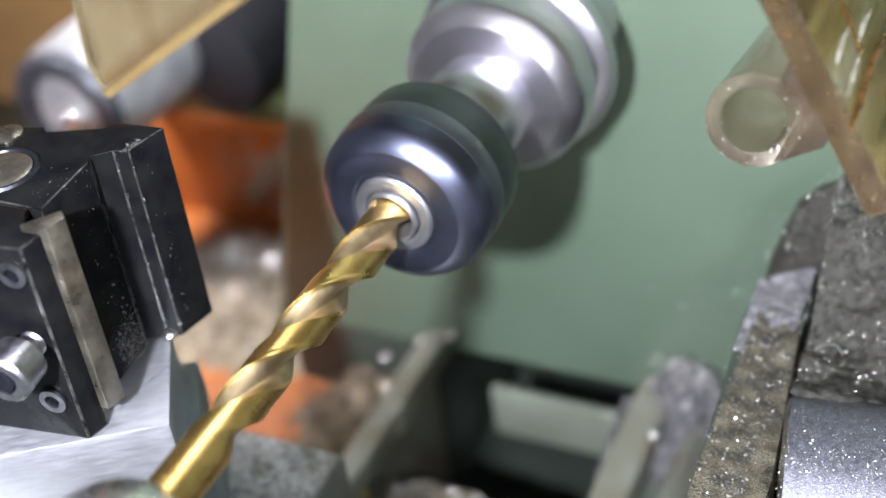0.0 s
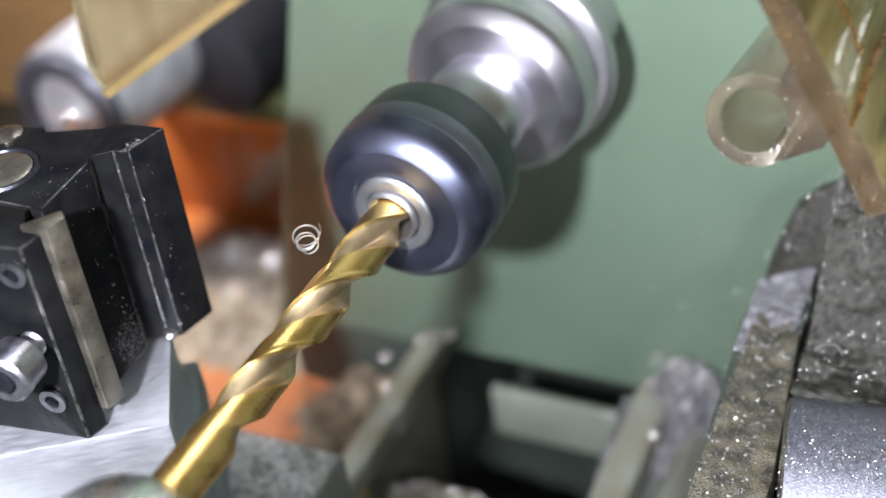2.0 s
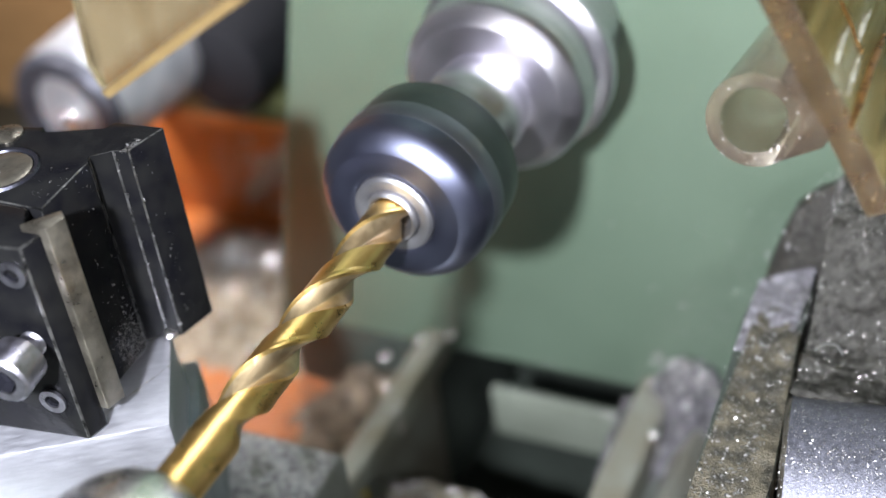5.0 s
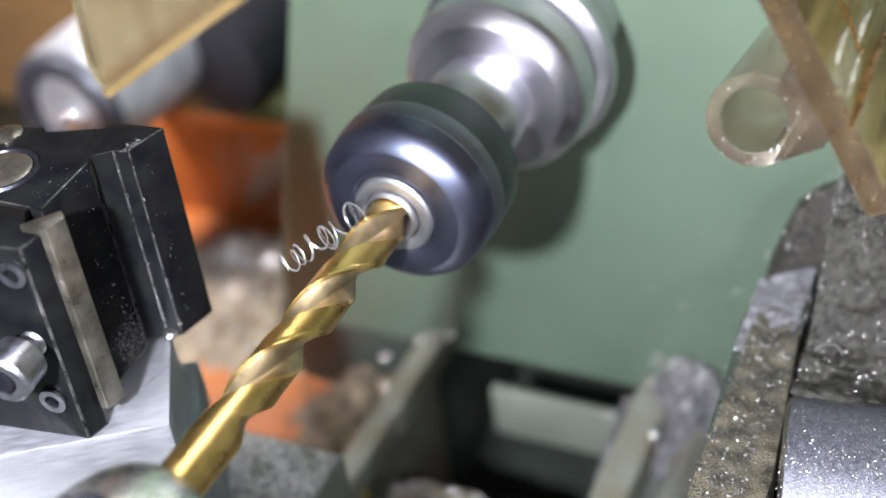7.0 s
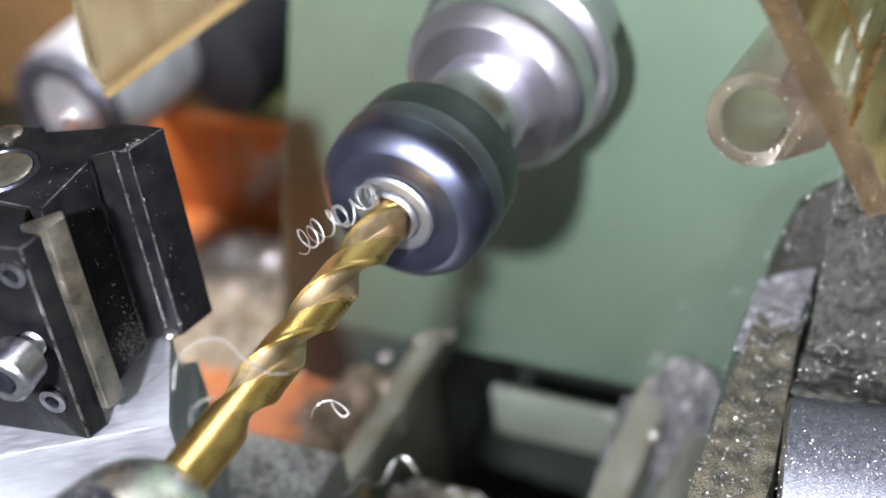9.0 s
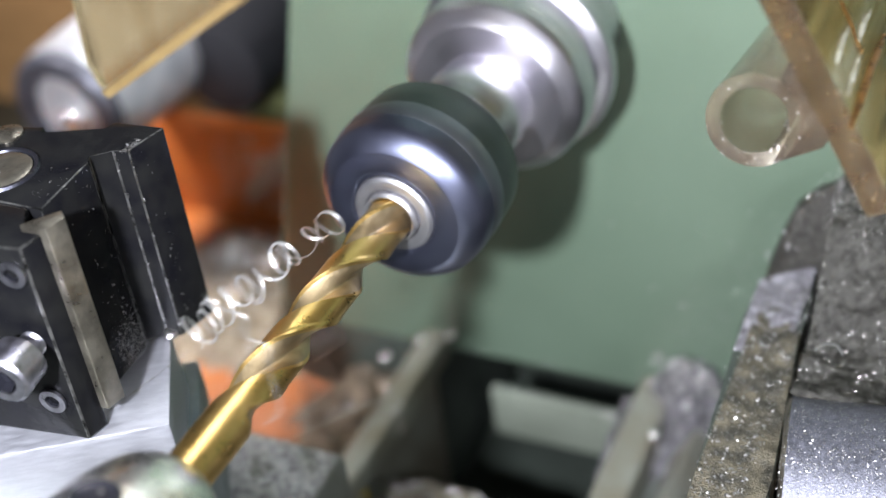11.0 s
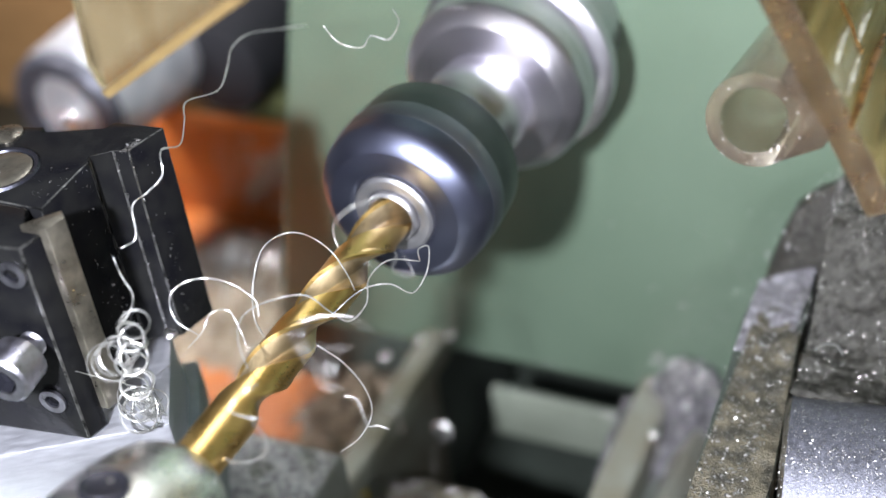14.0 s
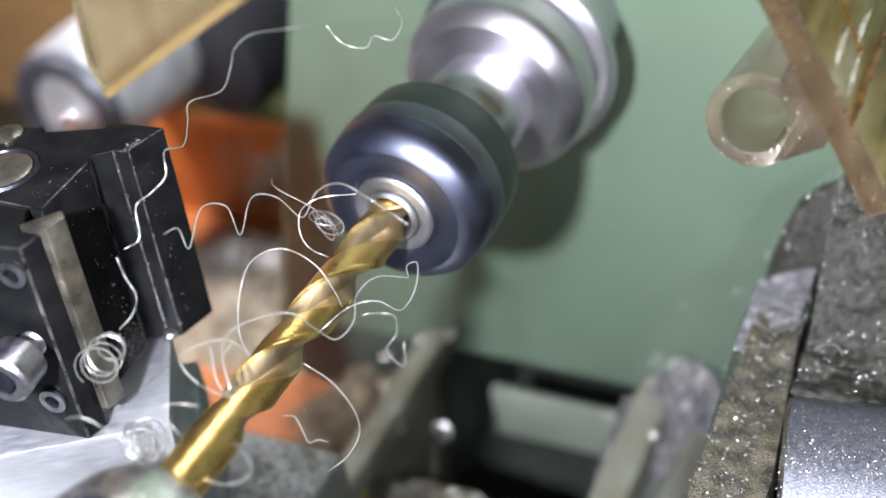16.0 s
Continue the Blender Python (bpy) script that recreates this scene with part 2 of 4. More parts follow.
# ---- room and bench ----
def room():
    def slab(name, x0, x1, y0, y1, z0, z1, mat, label, category):
        solo(name, block(x0, x1, y0, y1, z0, z1, 0), mat, label, category, kind="structure")
    slab("floor", -2.2, 2.2, -2.2, 2.2, -1.0, -0.9, CONCRETE, "grey concrete workshop floor", "floor")
    slab("ceiling", -2.2, 2.2, -2.2, 2.2, 2.3, 2.4, PLASTER, "plain white painted workshop ceiling", "ceiling")
    slab("wall_north", -2.2, 2.2, 2.1, 2.2, -0.9, 2.3, PLASTER, "pale painted workshop wall behind the lathe", "wall")
    slab("wall_south", -2.2, 2.2, -2.2, -2.1, -0.9, 2.3, PLASTER, "pale painted workshop wall", "wall")
    slab("wall_east", 2.1, 2.2, -2.1, 2.1, -0.9, 2.3, PLASTER, "pale painted workshop wall", "wall")
    slab("wall_west", -2.2, -2.1, -2.1, 2.1, -0.9, 2.3, PLASTER, "pale painted workshop wall", "wall")
    bench = thing("bench", "dark oily steel bench under the lathe", "bench")
    part("bench_top", block(-0.75, 0.75, -0.9, 0.9, -0.04, 0.0, 0.003), TRAY, bench)
    for x in (-0.68, 0.68):
        for y in (-0.8, 0.8):
            part("leg", block(x - 0.03, x + 0.03, y - 0.03, y + 0.03, -0.9, -0.04, 0.003), TRAY, bench)


room()


# ---- lathe frame ----
def headstock():
    t = thing("lathe_headstock", "green painted lathe headstock with smooth front face", "headstock")
    upright = Matrix(((1, 0, 0, 0), (0, 0, 1, 0), (0, 1, 0, 0), (0, 0, 0, 1)))
    part("casing", prism([(-0.135, 0.090), (0.42, 0.090), (0.42, 0.52), (-0.040, 0.52), (-0.098, 0.246)], 0.115, 0.40, 0.003, upright), GREEN, t)
    part("foot", block(-0.10, 0.40, 0.20, 0.39, 0.0, 0.090, 0.002), TRAY, t, "dark cast iron foot")
    part("foot", block(-0.134, -0.061, 0.119, 0.199, 0.0, 0.0895, 0.002), TRAY, t, "dark cast iron foot")


def bed():
    t = thing("lathe_bed", "grey cast iron lathe bed with two greasy ground ways", "lathe bed")
    part("way", prism([(-0.064, 0.0), (-0.061, 0.0), (-0.061, 0.084), (-0.0525, 0.088), (-0.0525, 0.099), (-0.0535, 0.100), (-0.060, 0.100), (-0.064, 0.097)], -0.60, 0.114, 0.0005,
                      Matrix(((1, 0, 0, 0), (0, 0, 1, 0), (0, 1, 0, 0), (0, 0, 0, 1)))), RAIL, t, "greasy flat ground way")
    part("way", block(0.031, 0.044, -0.60, 0.114, 0.0, 0.100, 0.0012), RAIL, t, "greasy flat ground way")
    part("way", prism([(0.050, 0), (0.064, 0), (0.064, 0.088), (0.057, 0.097), (0.050, 0.088)], -0.60, 0.114, 0.0006,
                      Matrix(((1, 0, 0, 0), (0, 0, 1, 0), (0, 1, 0, 0), (0, 0, 0, 1)))), RAIL, t, "raised v-shaped way")
    part("web", block(0.044, 0.050, -0.60, 0.114, 0.0, 0.082, 0), CAST, t)
    part("cross_web", block(-0.061, 0.031, -0.10, 0.049, 0.050, 0.081, 0.002), CAST, t)
    part("cross_rib", block(-0.036, 0.031, 0.1145, 0.1185, 0.048, 0.0735, 0.001), GREY_GREEN, t, "faded green cross rib")


def carriage():
    t = thing("lathe_carriage", "grey carriage saddle strewn with fine chips", "carriage")
    part("saddle", block(-0.30, -0.026, -0.20, -0.010, 0.101, 0.160, 0.0015), CAST, t)
    c = thing("compound_slide", "bright scraped steel compound slide turned at an angle", "slide",
              at=pose(-0.035, -0.069, 0, 0, 0, 32.6))
    part("slide_top", block(-0.15, 0.0, 0.0, 0.037, 0.204, 0.226, 0.0007), SLIDE, c)
    part("slide_base", block(-0.14, 0.003, 0.002, 0.05, 0.160, 0.204, 0.001), SLIDE_SIDE, c, "dark painted slide flank")


headstock()
bed()
carriage()


# ---- tool post ----
def cap_screw(parent, m, r, head, name="cap_screw"):
    s = part(name, revolve([(0.0, 0.0), (0.0, r * 0.55), (-0.0012, r * 0.55), (-0.0012, r), (-head + r * 0.12, r), (-head, r * 0.88), (-head, r * 0.55),
                            (-head + r * 0.5, r * 0.5), (-head + r * 0.5, 0.0)], 28), SCREW, parent, "zinc socket head screw")
    s.matrix_local = m
    h = part("hex_socket", revolve([(-head + r * 0.5 - 0.0002, 0.0), (-head + r * 0.5 - 0.0002, r * 0.48), (-head - 0.0001, r * 0.5), (-head - 0.0001, r * 0.46),
                                    (-head + r * 0.3, 0.0)][:3], 6), SOCKET, s)
    return s


def tool_post():
    t = thing("tool_post", "black oxide quick-change tool post with a dovetail side", "tool post")
    top, low = 0.287, 0.2265
    # plan of the body with its dovetail slot
    body = [(-0.130, -0.066), (-0.0565, -0.066), (-0.0575, -0.0455), (-0.0592, -0.0435), (-0.0545, -0.0395), (-0.0505, -0.0385), (-0.0475, -0.0270),
            (-0.062, -0.0280), (-0.0625, -0.0315), (-0.079, -0.0375), (-0.0795, -0.0345), (-0.130, -0.048)]
    part("body", prism(body, low, top, 0.0003, worn=True), BLACK, t).data.materials.append(WORN)
    part("front_plate", prism([(-0.130, -0.0905), (-0.0515, -0.0805), (-0.0500, -0.0742), (-0.0560, -0.0742), (-0.0600, -0.0665), (-0.130, -0.0675)], low, top, 0.0005, worn=True), BLACK, t).data.materials.append(WORN)
    part("gib", prism([(-0.0554, -0.0748), (-0.0479, -0.0746), (-0.0465, -0.0692), (-0.0490, -0.0672)], low + 0.006, top + 0.002, 0.0003), GIB, t, "worn bright steel gib strip")
    face = lambda x, z: pose(x, -0.0805 - (x + 0.0515) * -0.127, z, 0, 0, 7.3)
    for x, z in ((-0.0555, 0.2795), (-0.0575, 0.2395)):
        cap_screw(t, face(x, z), 0.0036, 0.0008, "button_screw")
    stand = [(0.0, 0.0)] + [(-0.0004 * k, 0.0034 if k % 2 else 0.0029) for k in range(0, 13)] + [(-0.0050, 0.0)]
    m = face(-0.0570, 0.2585)
    part("thread", revolve(stand, 28, m), SCREW, t, "dark screw thread")
    cap_screw(t, m @ Matrix.Translation((0, -0.0046, 0)), 0.0066, 0.0100)
    clamp = part("clamp_screw", revolve([(0.0, 0.0), (-0.0006, 0.0030), (-0.0006, 0.0074), (-0.0003, 0.0081), (0.0010, 0.0083)], 48), GIB, t, "wide bright clamp screw in a recess")
    clamp.matrix_local = pose(-0.0775, -0.0550, top, -90, 0, 0)
    # a flat dark ring; the shade of the recess is in its colour
    part("recess", revolve([(0.0004, 0.0082), (-0.0006, 0.0087), (-0.0007, 0.0096), (0.0004, 0.0102)], 48, pose(-0.0775, -0.0550, top, -90, 0, 0)), SOCKET, t, "dark counterbored recess")
    part("lock_stud", revolve([(0.0, 0.0), (0.0, 0.0042), (-0.0006, 0.0042), (-0.0012, 0.0030), (-0.0014, 0.0)], 32, pose(-0.0868, -0.0405, top, -90, 0, 0)), GIB, t, "small domed steel stud")


tool_post()


# ---- spindle: turns ----
def spindle():
    t = thing("lathe_spindle", "spinning steel lathe spindle with collet nut and bar", "spindle", at=on_axis())
    part("collet_nut", revolve([(0.0030, 0.0119), (0.0014, 0.0120), (0.0010, 0.0124), (0.0007, 0.0136), (0.0007, 0.0190), (0.0008, 0.0195), (0.0024, 0.0216), (0.0040, 0.0233),
                                (0.0056, 0.0243), (0.0072, 0.0248), (0.0112, 0.0251)], 96), NUT, t)
    part("nut_band", revolve([(0.0112, 0.0251), (0.0116, 0.0253), (0.0172, 0.0254), (0.0178, 0.0252)], 96), BAND, t, "brighter turned band")
    part("nut_skirt", revolve([(0.0178, 0.0252), (0.0216, 0.0251), (0.0290, 0.0247), (0.0315, 0.0232), (0.0325, 0.0209), (0.0326, 0.0146)], 96), NUT_DARK, t, "dark skirt of the nut")
    part("collet", revolve([(0.010, 0.0078), (0.0010, 0.0078), (0.0, 0.0082), (-0.0005, 0.0096), (-0.0002, 0.0110), (0.0006, 0.0117), (0.010, 0.0118)], 72), BAR, t, "bright collet face")
    part("bar_stock", revolve([(0.07, 0.0064), (-0.0012, 0.0064), (-0.0018, 0.0067), (-0.0019, 0.0071), (-0.0012, 0.0077), (0.07, 0.0077)], 72), BAR, t, "drilled bright steel bar")
    part("arbor", revolve([(0.0326, 0.0110), (0.0326, 0.0148), (0.045, 0.0150), (0.046, 0.0156), (0.056, 0.0158), (0.058, 0.0150), (0.066, 0.0150)], 72), STEEL, t)
    part("flange", revolve([(0.0640, 0.0140), (0.0630, 0.0150), (0.0628, 0.0240), (0.0634, 0.0247), (0.0668, 0.0282), (0.0684, 0.0292), (0.0705, 0.0296), (0.0775, 0.0299), (0.0785, 0.0283), (0.0832, 0.0283),
                            (0.0840, 0.0310), (0.0851, 0.0324), (0.0870, 0.0328), (0.0892, 0.0326), (0.0904, 0.0316), (0.0912, 0.0290), (0.0915, 0.0250), (0.1145, 0.0245)], 96), STEEL, t)
    return t


SPINDLE = spindle()


# ---- drill and its chuck: slide along the axis ----
DRILL_AT = on_axis()


def drill():
    t = thing("drill_bit", "gold titanium-nitride coated twist drill bit", "drill bit", at=DRILL_AT)
    r, pitch, runout, tip = 0.0064, 0.0555, -0.0930, 0.030
    bm = bmesh.new()
    n_sec, n_ang = 190, 72
    rings = []
    for i in range(n_sec + 1):
        y = -0.1100 + (tip + 0.1100) * i / n_sec
        depth = min(1.0, max(0.0, (y - runout) / 0.011))
        depth = depth * depth * (3 - 2 * depth)
        turn = PHASE - 2 * math.pi * y / pitch
        ring = []
        for k in range(n_ang):
            a = 2 * math.pi * k / n_ang
            u = (a % math.pi) / math.pi            # one land and one flute to each half turn
            if u < 0.08:
                s = 1.0
            elif u < 0.46:
                s = 0.965
            else:
                w = (u - 0.46) / 0.54
                s = 1.0 - 0.66 * math.sin(math.pi * w ** 0.80) ** 0.75
            rad = r * (1 + (s - 1) * depth) * (1.0 + 0.9 * min(0.0, y))
            ring.append(bm.verts.new((rad * math.cos(a + turn), y, rad * math.sin(a + turn))))
        rings.append(ring)
    for a, b in zip(rings, rings[1:]):
        for i in range(n_ang):
            j = (i + 1) % n_ang
            bm.faces.new((a[i], a[j], b[j], b[i]))
    bm.faces.new(rings[0])
    point = bm.verts.new((0, tip + 0.0025, 0))
    for i in range(n_ang):
        bm.faces.new((rings[-1][i], rings[-1][(i + 1) % n_ang], point))
    for f in bm.faces:
        c = f.calc_center_median()
        f.material_index = 1 if math.hypot(c.x, c.z) < 0.90 * r * (1.0 + 0.9 * min(0.0, c.y)) and c.y > runout else 0
    part("fluted_body", bm, GOLD, t).data.materials.append(GOLD_DULL)
    part("shank", revolve([(-0.1475, 0.0), (-0.1475, 0.00576), (-0.1100, 0.00576), (-0.1098, 0.0)], 48), GOLD, t)
    return t


PHASE = 0.125
DRILL = drill()


def drill_chuck():
    t = thing("drill_chuck", "polished steel drill chuck with key holes", "drill chuck", at=DRILL_AT)
    part("nose", revolve([(-0.1160, 0.0058), (-0.1112, 0.0060), (-0.1108, 0.0072), (-0.1112, 0.0090), (-0.1130, 0.0112), (-0.1160, 0.0137), (-0.1200, 0.0157), (-0.1250, 0.0172), (-0.1318, 0.0188), (-0.1420, 0.0205)], 72), CHUCK_STEEL, t)
    part("sleeve", revolve([(-0.1420, 0.0205), (-0.1425, 0.0225), (-0.1620, 0.0228), (-0.1630, 0.0215), (-0.1850, 0.0210), (-0.1860, 0.0)], 72), CHUCK_STEEL, t)
    for k in range(3):
        a = radians(89 + 120 * k)
        n = Vector((math.cos(a) * 0.966, 0.259, math.sin(a) * 0.966))
        # a shallow dish; the shade of the hole is in its dark colour
        o = part("key_hole", revolve([(0.0001, 0.0), (0.0003, 0.0030), (0.0006, 0.0044), (0.0009, 0.0048), (0.0008, 0.0051), (-0.0008, 0.0056)], 32), SOCKET, t, "dark round key hole")
        o.matrix_local = Matrix.Translation((0.0191 * math.cos(a), -0.1340, 0.0191 * math.sin(a))) @ n.to_track_quat("Y", "Z").to_matrix().to_4x4()
    part("arbor", revolve([(-0.1850, 0.009), (-0.30, 0.010), (-0.30, 0.0)], 40), CHUCK_STEEL, t)
    return t


CHUCK = drill_chuck()


def tailstock():
    t = thing("lathe_tailstock", "green cast lathe tailstock on the bed", "tailstock")
    part("casting", block(-0.055, 0.055, -0.62, -0.42, 0.101, 0.31, 0.008, 3), GREEN, t)
    part("quill", revolve([(-0.42, 0.0), (-0.42, 0.018), (-0.335, 0.018), (-0.333, 0.016), (-0.333, 0.0)], 40, pose(AXIS_X, 0, AXIS)), STEEL, t, "bright steel quill")


tailstock()


# ---- rear of the bed ----
def rear():
    t = thing("rear_slideway", "chip-covered grey iron guide strip with a rounded end", "guide strip")
    out = [(0.0880, -0.36), (0.1080, -0.36), (0.1075, -0.10), (0.1062, -0.014), (0.1012, 0.040), (0.0998, 0.068), (0.0985, 0.0748), (0.0960, 0.0752), (0.0915, 0.0722), (0.0868, 0.0661), (0.0843, 0.0570), (0.0838, 0.0470), (0.0870, -0.02)]
    part("strip", prism(out, 0.139, 0.1959, 0.001), TRAY, t)
    part("boss", revolve([(0.0, 0.0), (0.0, 0.0048), (-0.0006, 0.0053), (-0.0014, 0.0050), (-0.0015, 0.0036), (-0.0009, 0.0030), (-0.0009, 0.0)], 32, pose(0.0930, 0.0465, 0.1962, -90, 0, 0)), SWARF_TAN, t, "round screw boss caked with swarf")
    part("base", block(0.0763, 0.28, -0.38, 0.090, 0.0, 0.1390, 0.002), CAST, t)
    part("cradle", block(0.112, 0.27, -0.014, 0.012, 0.143, 0.154, 0.001), CAST, t)
    bar = thing("round_bar", "dull oily round steel bar sprinkled with fine chips", "steel bar", at=pose(0.1058, -0.0010, 0.1779, 0, 0, 98))
    part("body", revolve([(-0.0014, 0.0), (-0.0014, 0.0264), (-0.17, 0.0264), (-0.17, 0.0)], 64), BAR_DULL, bar)
    part("end_face", revolve([(0.0, 0.0), (0.0, 0.0236), (-0.0002, 0.0244), (-0.0009, 0.0259), (-0.0014, 0.0262)], 64), GIB, bar, "worn brownish chamfered end")


rear()


# ---- guards ----
def guards():
    g = thing("corner_guard", "yellowed clear plastic guard plate with a slanted edge", "guard")
    m = Matrix(((1, 0, 0, 0), (0, 0, 1, 0), (0, 1, 0, 0), (0, 0, 0, 1)))
    part("plate", prism([(-0.0355, 0.325), (-0.0330, 0.319), (0.060, 0.3825), (0.060, 0.46), (-0.0240, 0.46)], -0.060, -0.0565, 0.0006, m), AMBER, g)
    part("sawn_edge", prism([(-0.0330, 0.3188), (-0.0315, 0.3172), (0.0615, 0.3806), (0.060, 0.3823)], -0.0605, -0.0560, 0.0003, m), AMBER_LIT, g, "bright sawn edge")
    h = thing("hinged_guard", "yellowed clear plastic guard with a tube hinge", "guard")
    a, b = Vector((0.0936, 0.0071, 0.2895)), Vector((0.0916, 0.136, 0.2595))
    turn = Matrix.Translation(a) @ (b - a).to_track_quat("Y", "Z").to_matrix().to_4x4()
    part("hinge_tube", revolve([(0.0, 0.0079), (0.0, 0.0113), (0.055, 0.0113), (0.055, 0.0079), (0.0, 0.0079)], 48, turn), AMBER_TUBE, h, "smoky clear tube")
    # the web that joins the tube to the sheet, along the tube
    web = [(0.0046, -0.0104), (0.0160, -0.0048), (0.0186, 0.0010), (0.0112, 0.0172), (0.0066, 0.0150), (0.0049, 0.0103), (0.0100, 0.0054), (0.0113, 0.0002), (0.0096, -0.0060)]
    part("web", prism(web, 0.0004, 0.054, 0.0005, turn @ Matrix(((1, 0, 0, 0), (0, 0, 1, 0), (0, 1, 0, 0), (0, 0, 0, 1)))), AMBER_TUBE, h, "smoky clear web")
    lean = pose(0.1175, -0.002, 0.283, 0, -27, 0)
    part("plate", block(0.0, 0.0066, 0.0, 0.12, -0.0095, 0.16, 0.0008), AMBER_STREAK, h, "streaky yellowed sheet").matrix_local = lean
    part("sawn_edge", block(0.0, 0.0066, -0.0015, -0.0001, -0.0095, 0.16, 0.0003), AMBER_EDGE, h, "browned sawn edge").matrix_local = lean
    drips_and_glints = []
    drips_and_glints.append((RUST, 0.0012, [(0.0222, 0.0322), (0.0219, 0.0268), (0.0206, 0.023), (0.0204, 0.0195)]))
    drips_and_glints.append((RUST, 0.0022, [(0.0381, 0.0144), (0.0209, 0.0153), (0.0065, 0.0149), (-0.0036, 0.0145)]))
    # the pale ribbons are painted highlights, the two above are rusty oil
    drips_and_glints.append((WET_GLINT, 0.0016, [(0.0369, 0.0219), (0.0281, 0.0227), (0.0221, 0.0219)]))
    drips_and_glints.append((WET_GLINT, 0.0014, [(0.0195, 0.0266), (0.012, 0.027), (0.0048, 0.026)]))
    drips_and_glints.append((WET_GLINT, 0.0012, [(0.0187, 0.02), (0.0109, 0.0197), (0.0028, 0.019)]))
    for mat, width, line in drips_and_glints:
        knots = [(0.0068, y, z) for y, z in line]
        part("drip", ribbon(spline(knots, 6), width, 0.0006), mat, h, "rusty oil streak" if mat is RUST else "pale wet streak with a painted highlight").matrix_local = lean
    for clear in (*g.children, *h.children):
        clear.visible_shadow = False


guards()


# ---- tray and background ----
def background():
    t = thing("chip_tray", "orange painted chip tray littered with swarf", "tray")
    part("tray_floor", block(-0.37, -0.065, -0.05, 0.230, 0.040, 0.050, 0.002), ORANGE, t)
    part("tray_support", block(-0.36, -0.08, -0.04, 0.22, 0.0, 0.040, 0.002), TRAY, t)
    part("tray_rim", block(-0.300, -0.136, 0.22, 0.224, 0.050, 0.114, 0.001), ORANGE, t)
    c = thing("steel_shaft_housing", "polished round steel housing with a dark bore", "housing")
    here = pose(-0.246, 0.140, 0.161)
    part("barrel", revolve([(0.0062, 0.0), (0.0062, 0.0292), (0.012, 0.0300), (0.30, 0.0315), (0.30, 0.0)], 64, here), HOUSING, c)
    part("collar", revolve([(0.006, 0.0182), (0.0, 0.0190), (0.0, 0.0262), (0.003, 0.0290), (0.006, 0.0290), (0.006, 0.0182)], 64, here), COLLAR, c, "dark steel collar")
    part("end_face", revolve([(0.003, 0.0), (0.003, 0.0165), (0.0045, 0.0180), (0.006, 0.0180), (0.006, 0.0)], 64, here), HOUSING, c)
    part("centre_pin", revolve([(-0.006, 0.0), (-0.0056, 0.0018), (-0.0045, 0.0034), (-0.0028, 0.0046), (-0.0005, 0.0052), (0.0029, 0.0053), (0.0029, 0.0)], 32, here @ pose(0.004, 0, -0.003)), BEAD, c, "shiny centre pin")
    part("pedestal", block(-0.262, -0.228, 0.260, 0.41, 0.0, 0.16, 0.003), CAST, c)
    k = thing("black_lever", "black plastic lever knob on a steel stem", "lever")
    part("knob", revolve([(-0.020, 0.0), (-0.020, 0.018), (-0.017, 0.023), (0.0, 0.0245), (0.030, 0.023), (0.034, 0.0)], 40, pose(-0.208, 0.225, 0.150)), RUBBER, k)
    part("stem", revolve([(0.0, 0.0), (0.0, 0.009), (0.18, 0.009), (0.18, 0.0)], 24, pose(-0.205, 0.240, 0.148)), RUBBER, k)
    d = thing("dark_cover", "dark grey sheet metal gear cover", "cover")
    part("cover_body", block(-0.325, -0.125, 0.42, 0.60, 0.0, 0.42, 0.006), RUBBER, d)
    part("bracket", block(-0.221, -0.187, 0.241, 0.271, 0.0, 0.117, 0.003), OLIVE, d, "olive painted bracket")
    solo("wooden_board", block(-0.80, -0.335, 0.36, 0.385, 0.0, 0.50, 0.003), WOOD, "brown wooden board leaning behind the lathe", "board")


background()


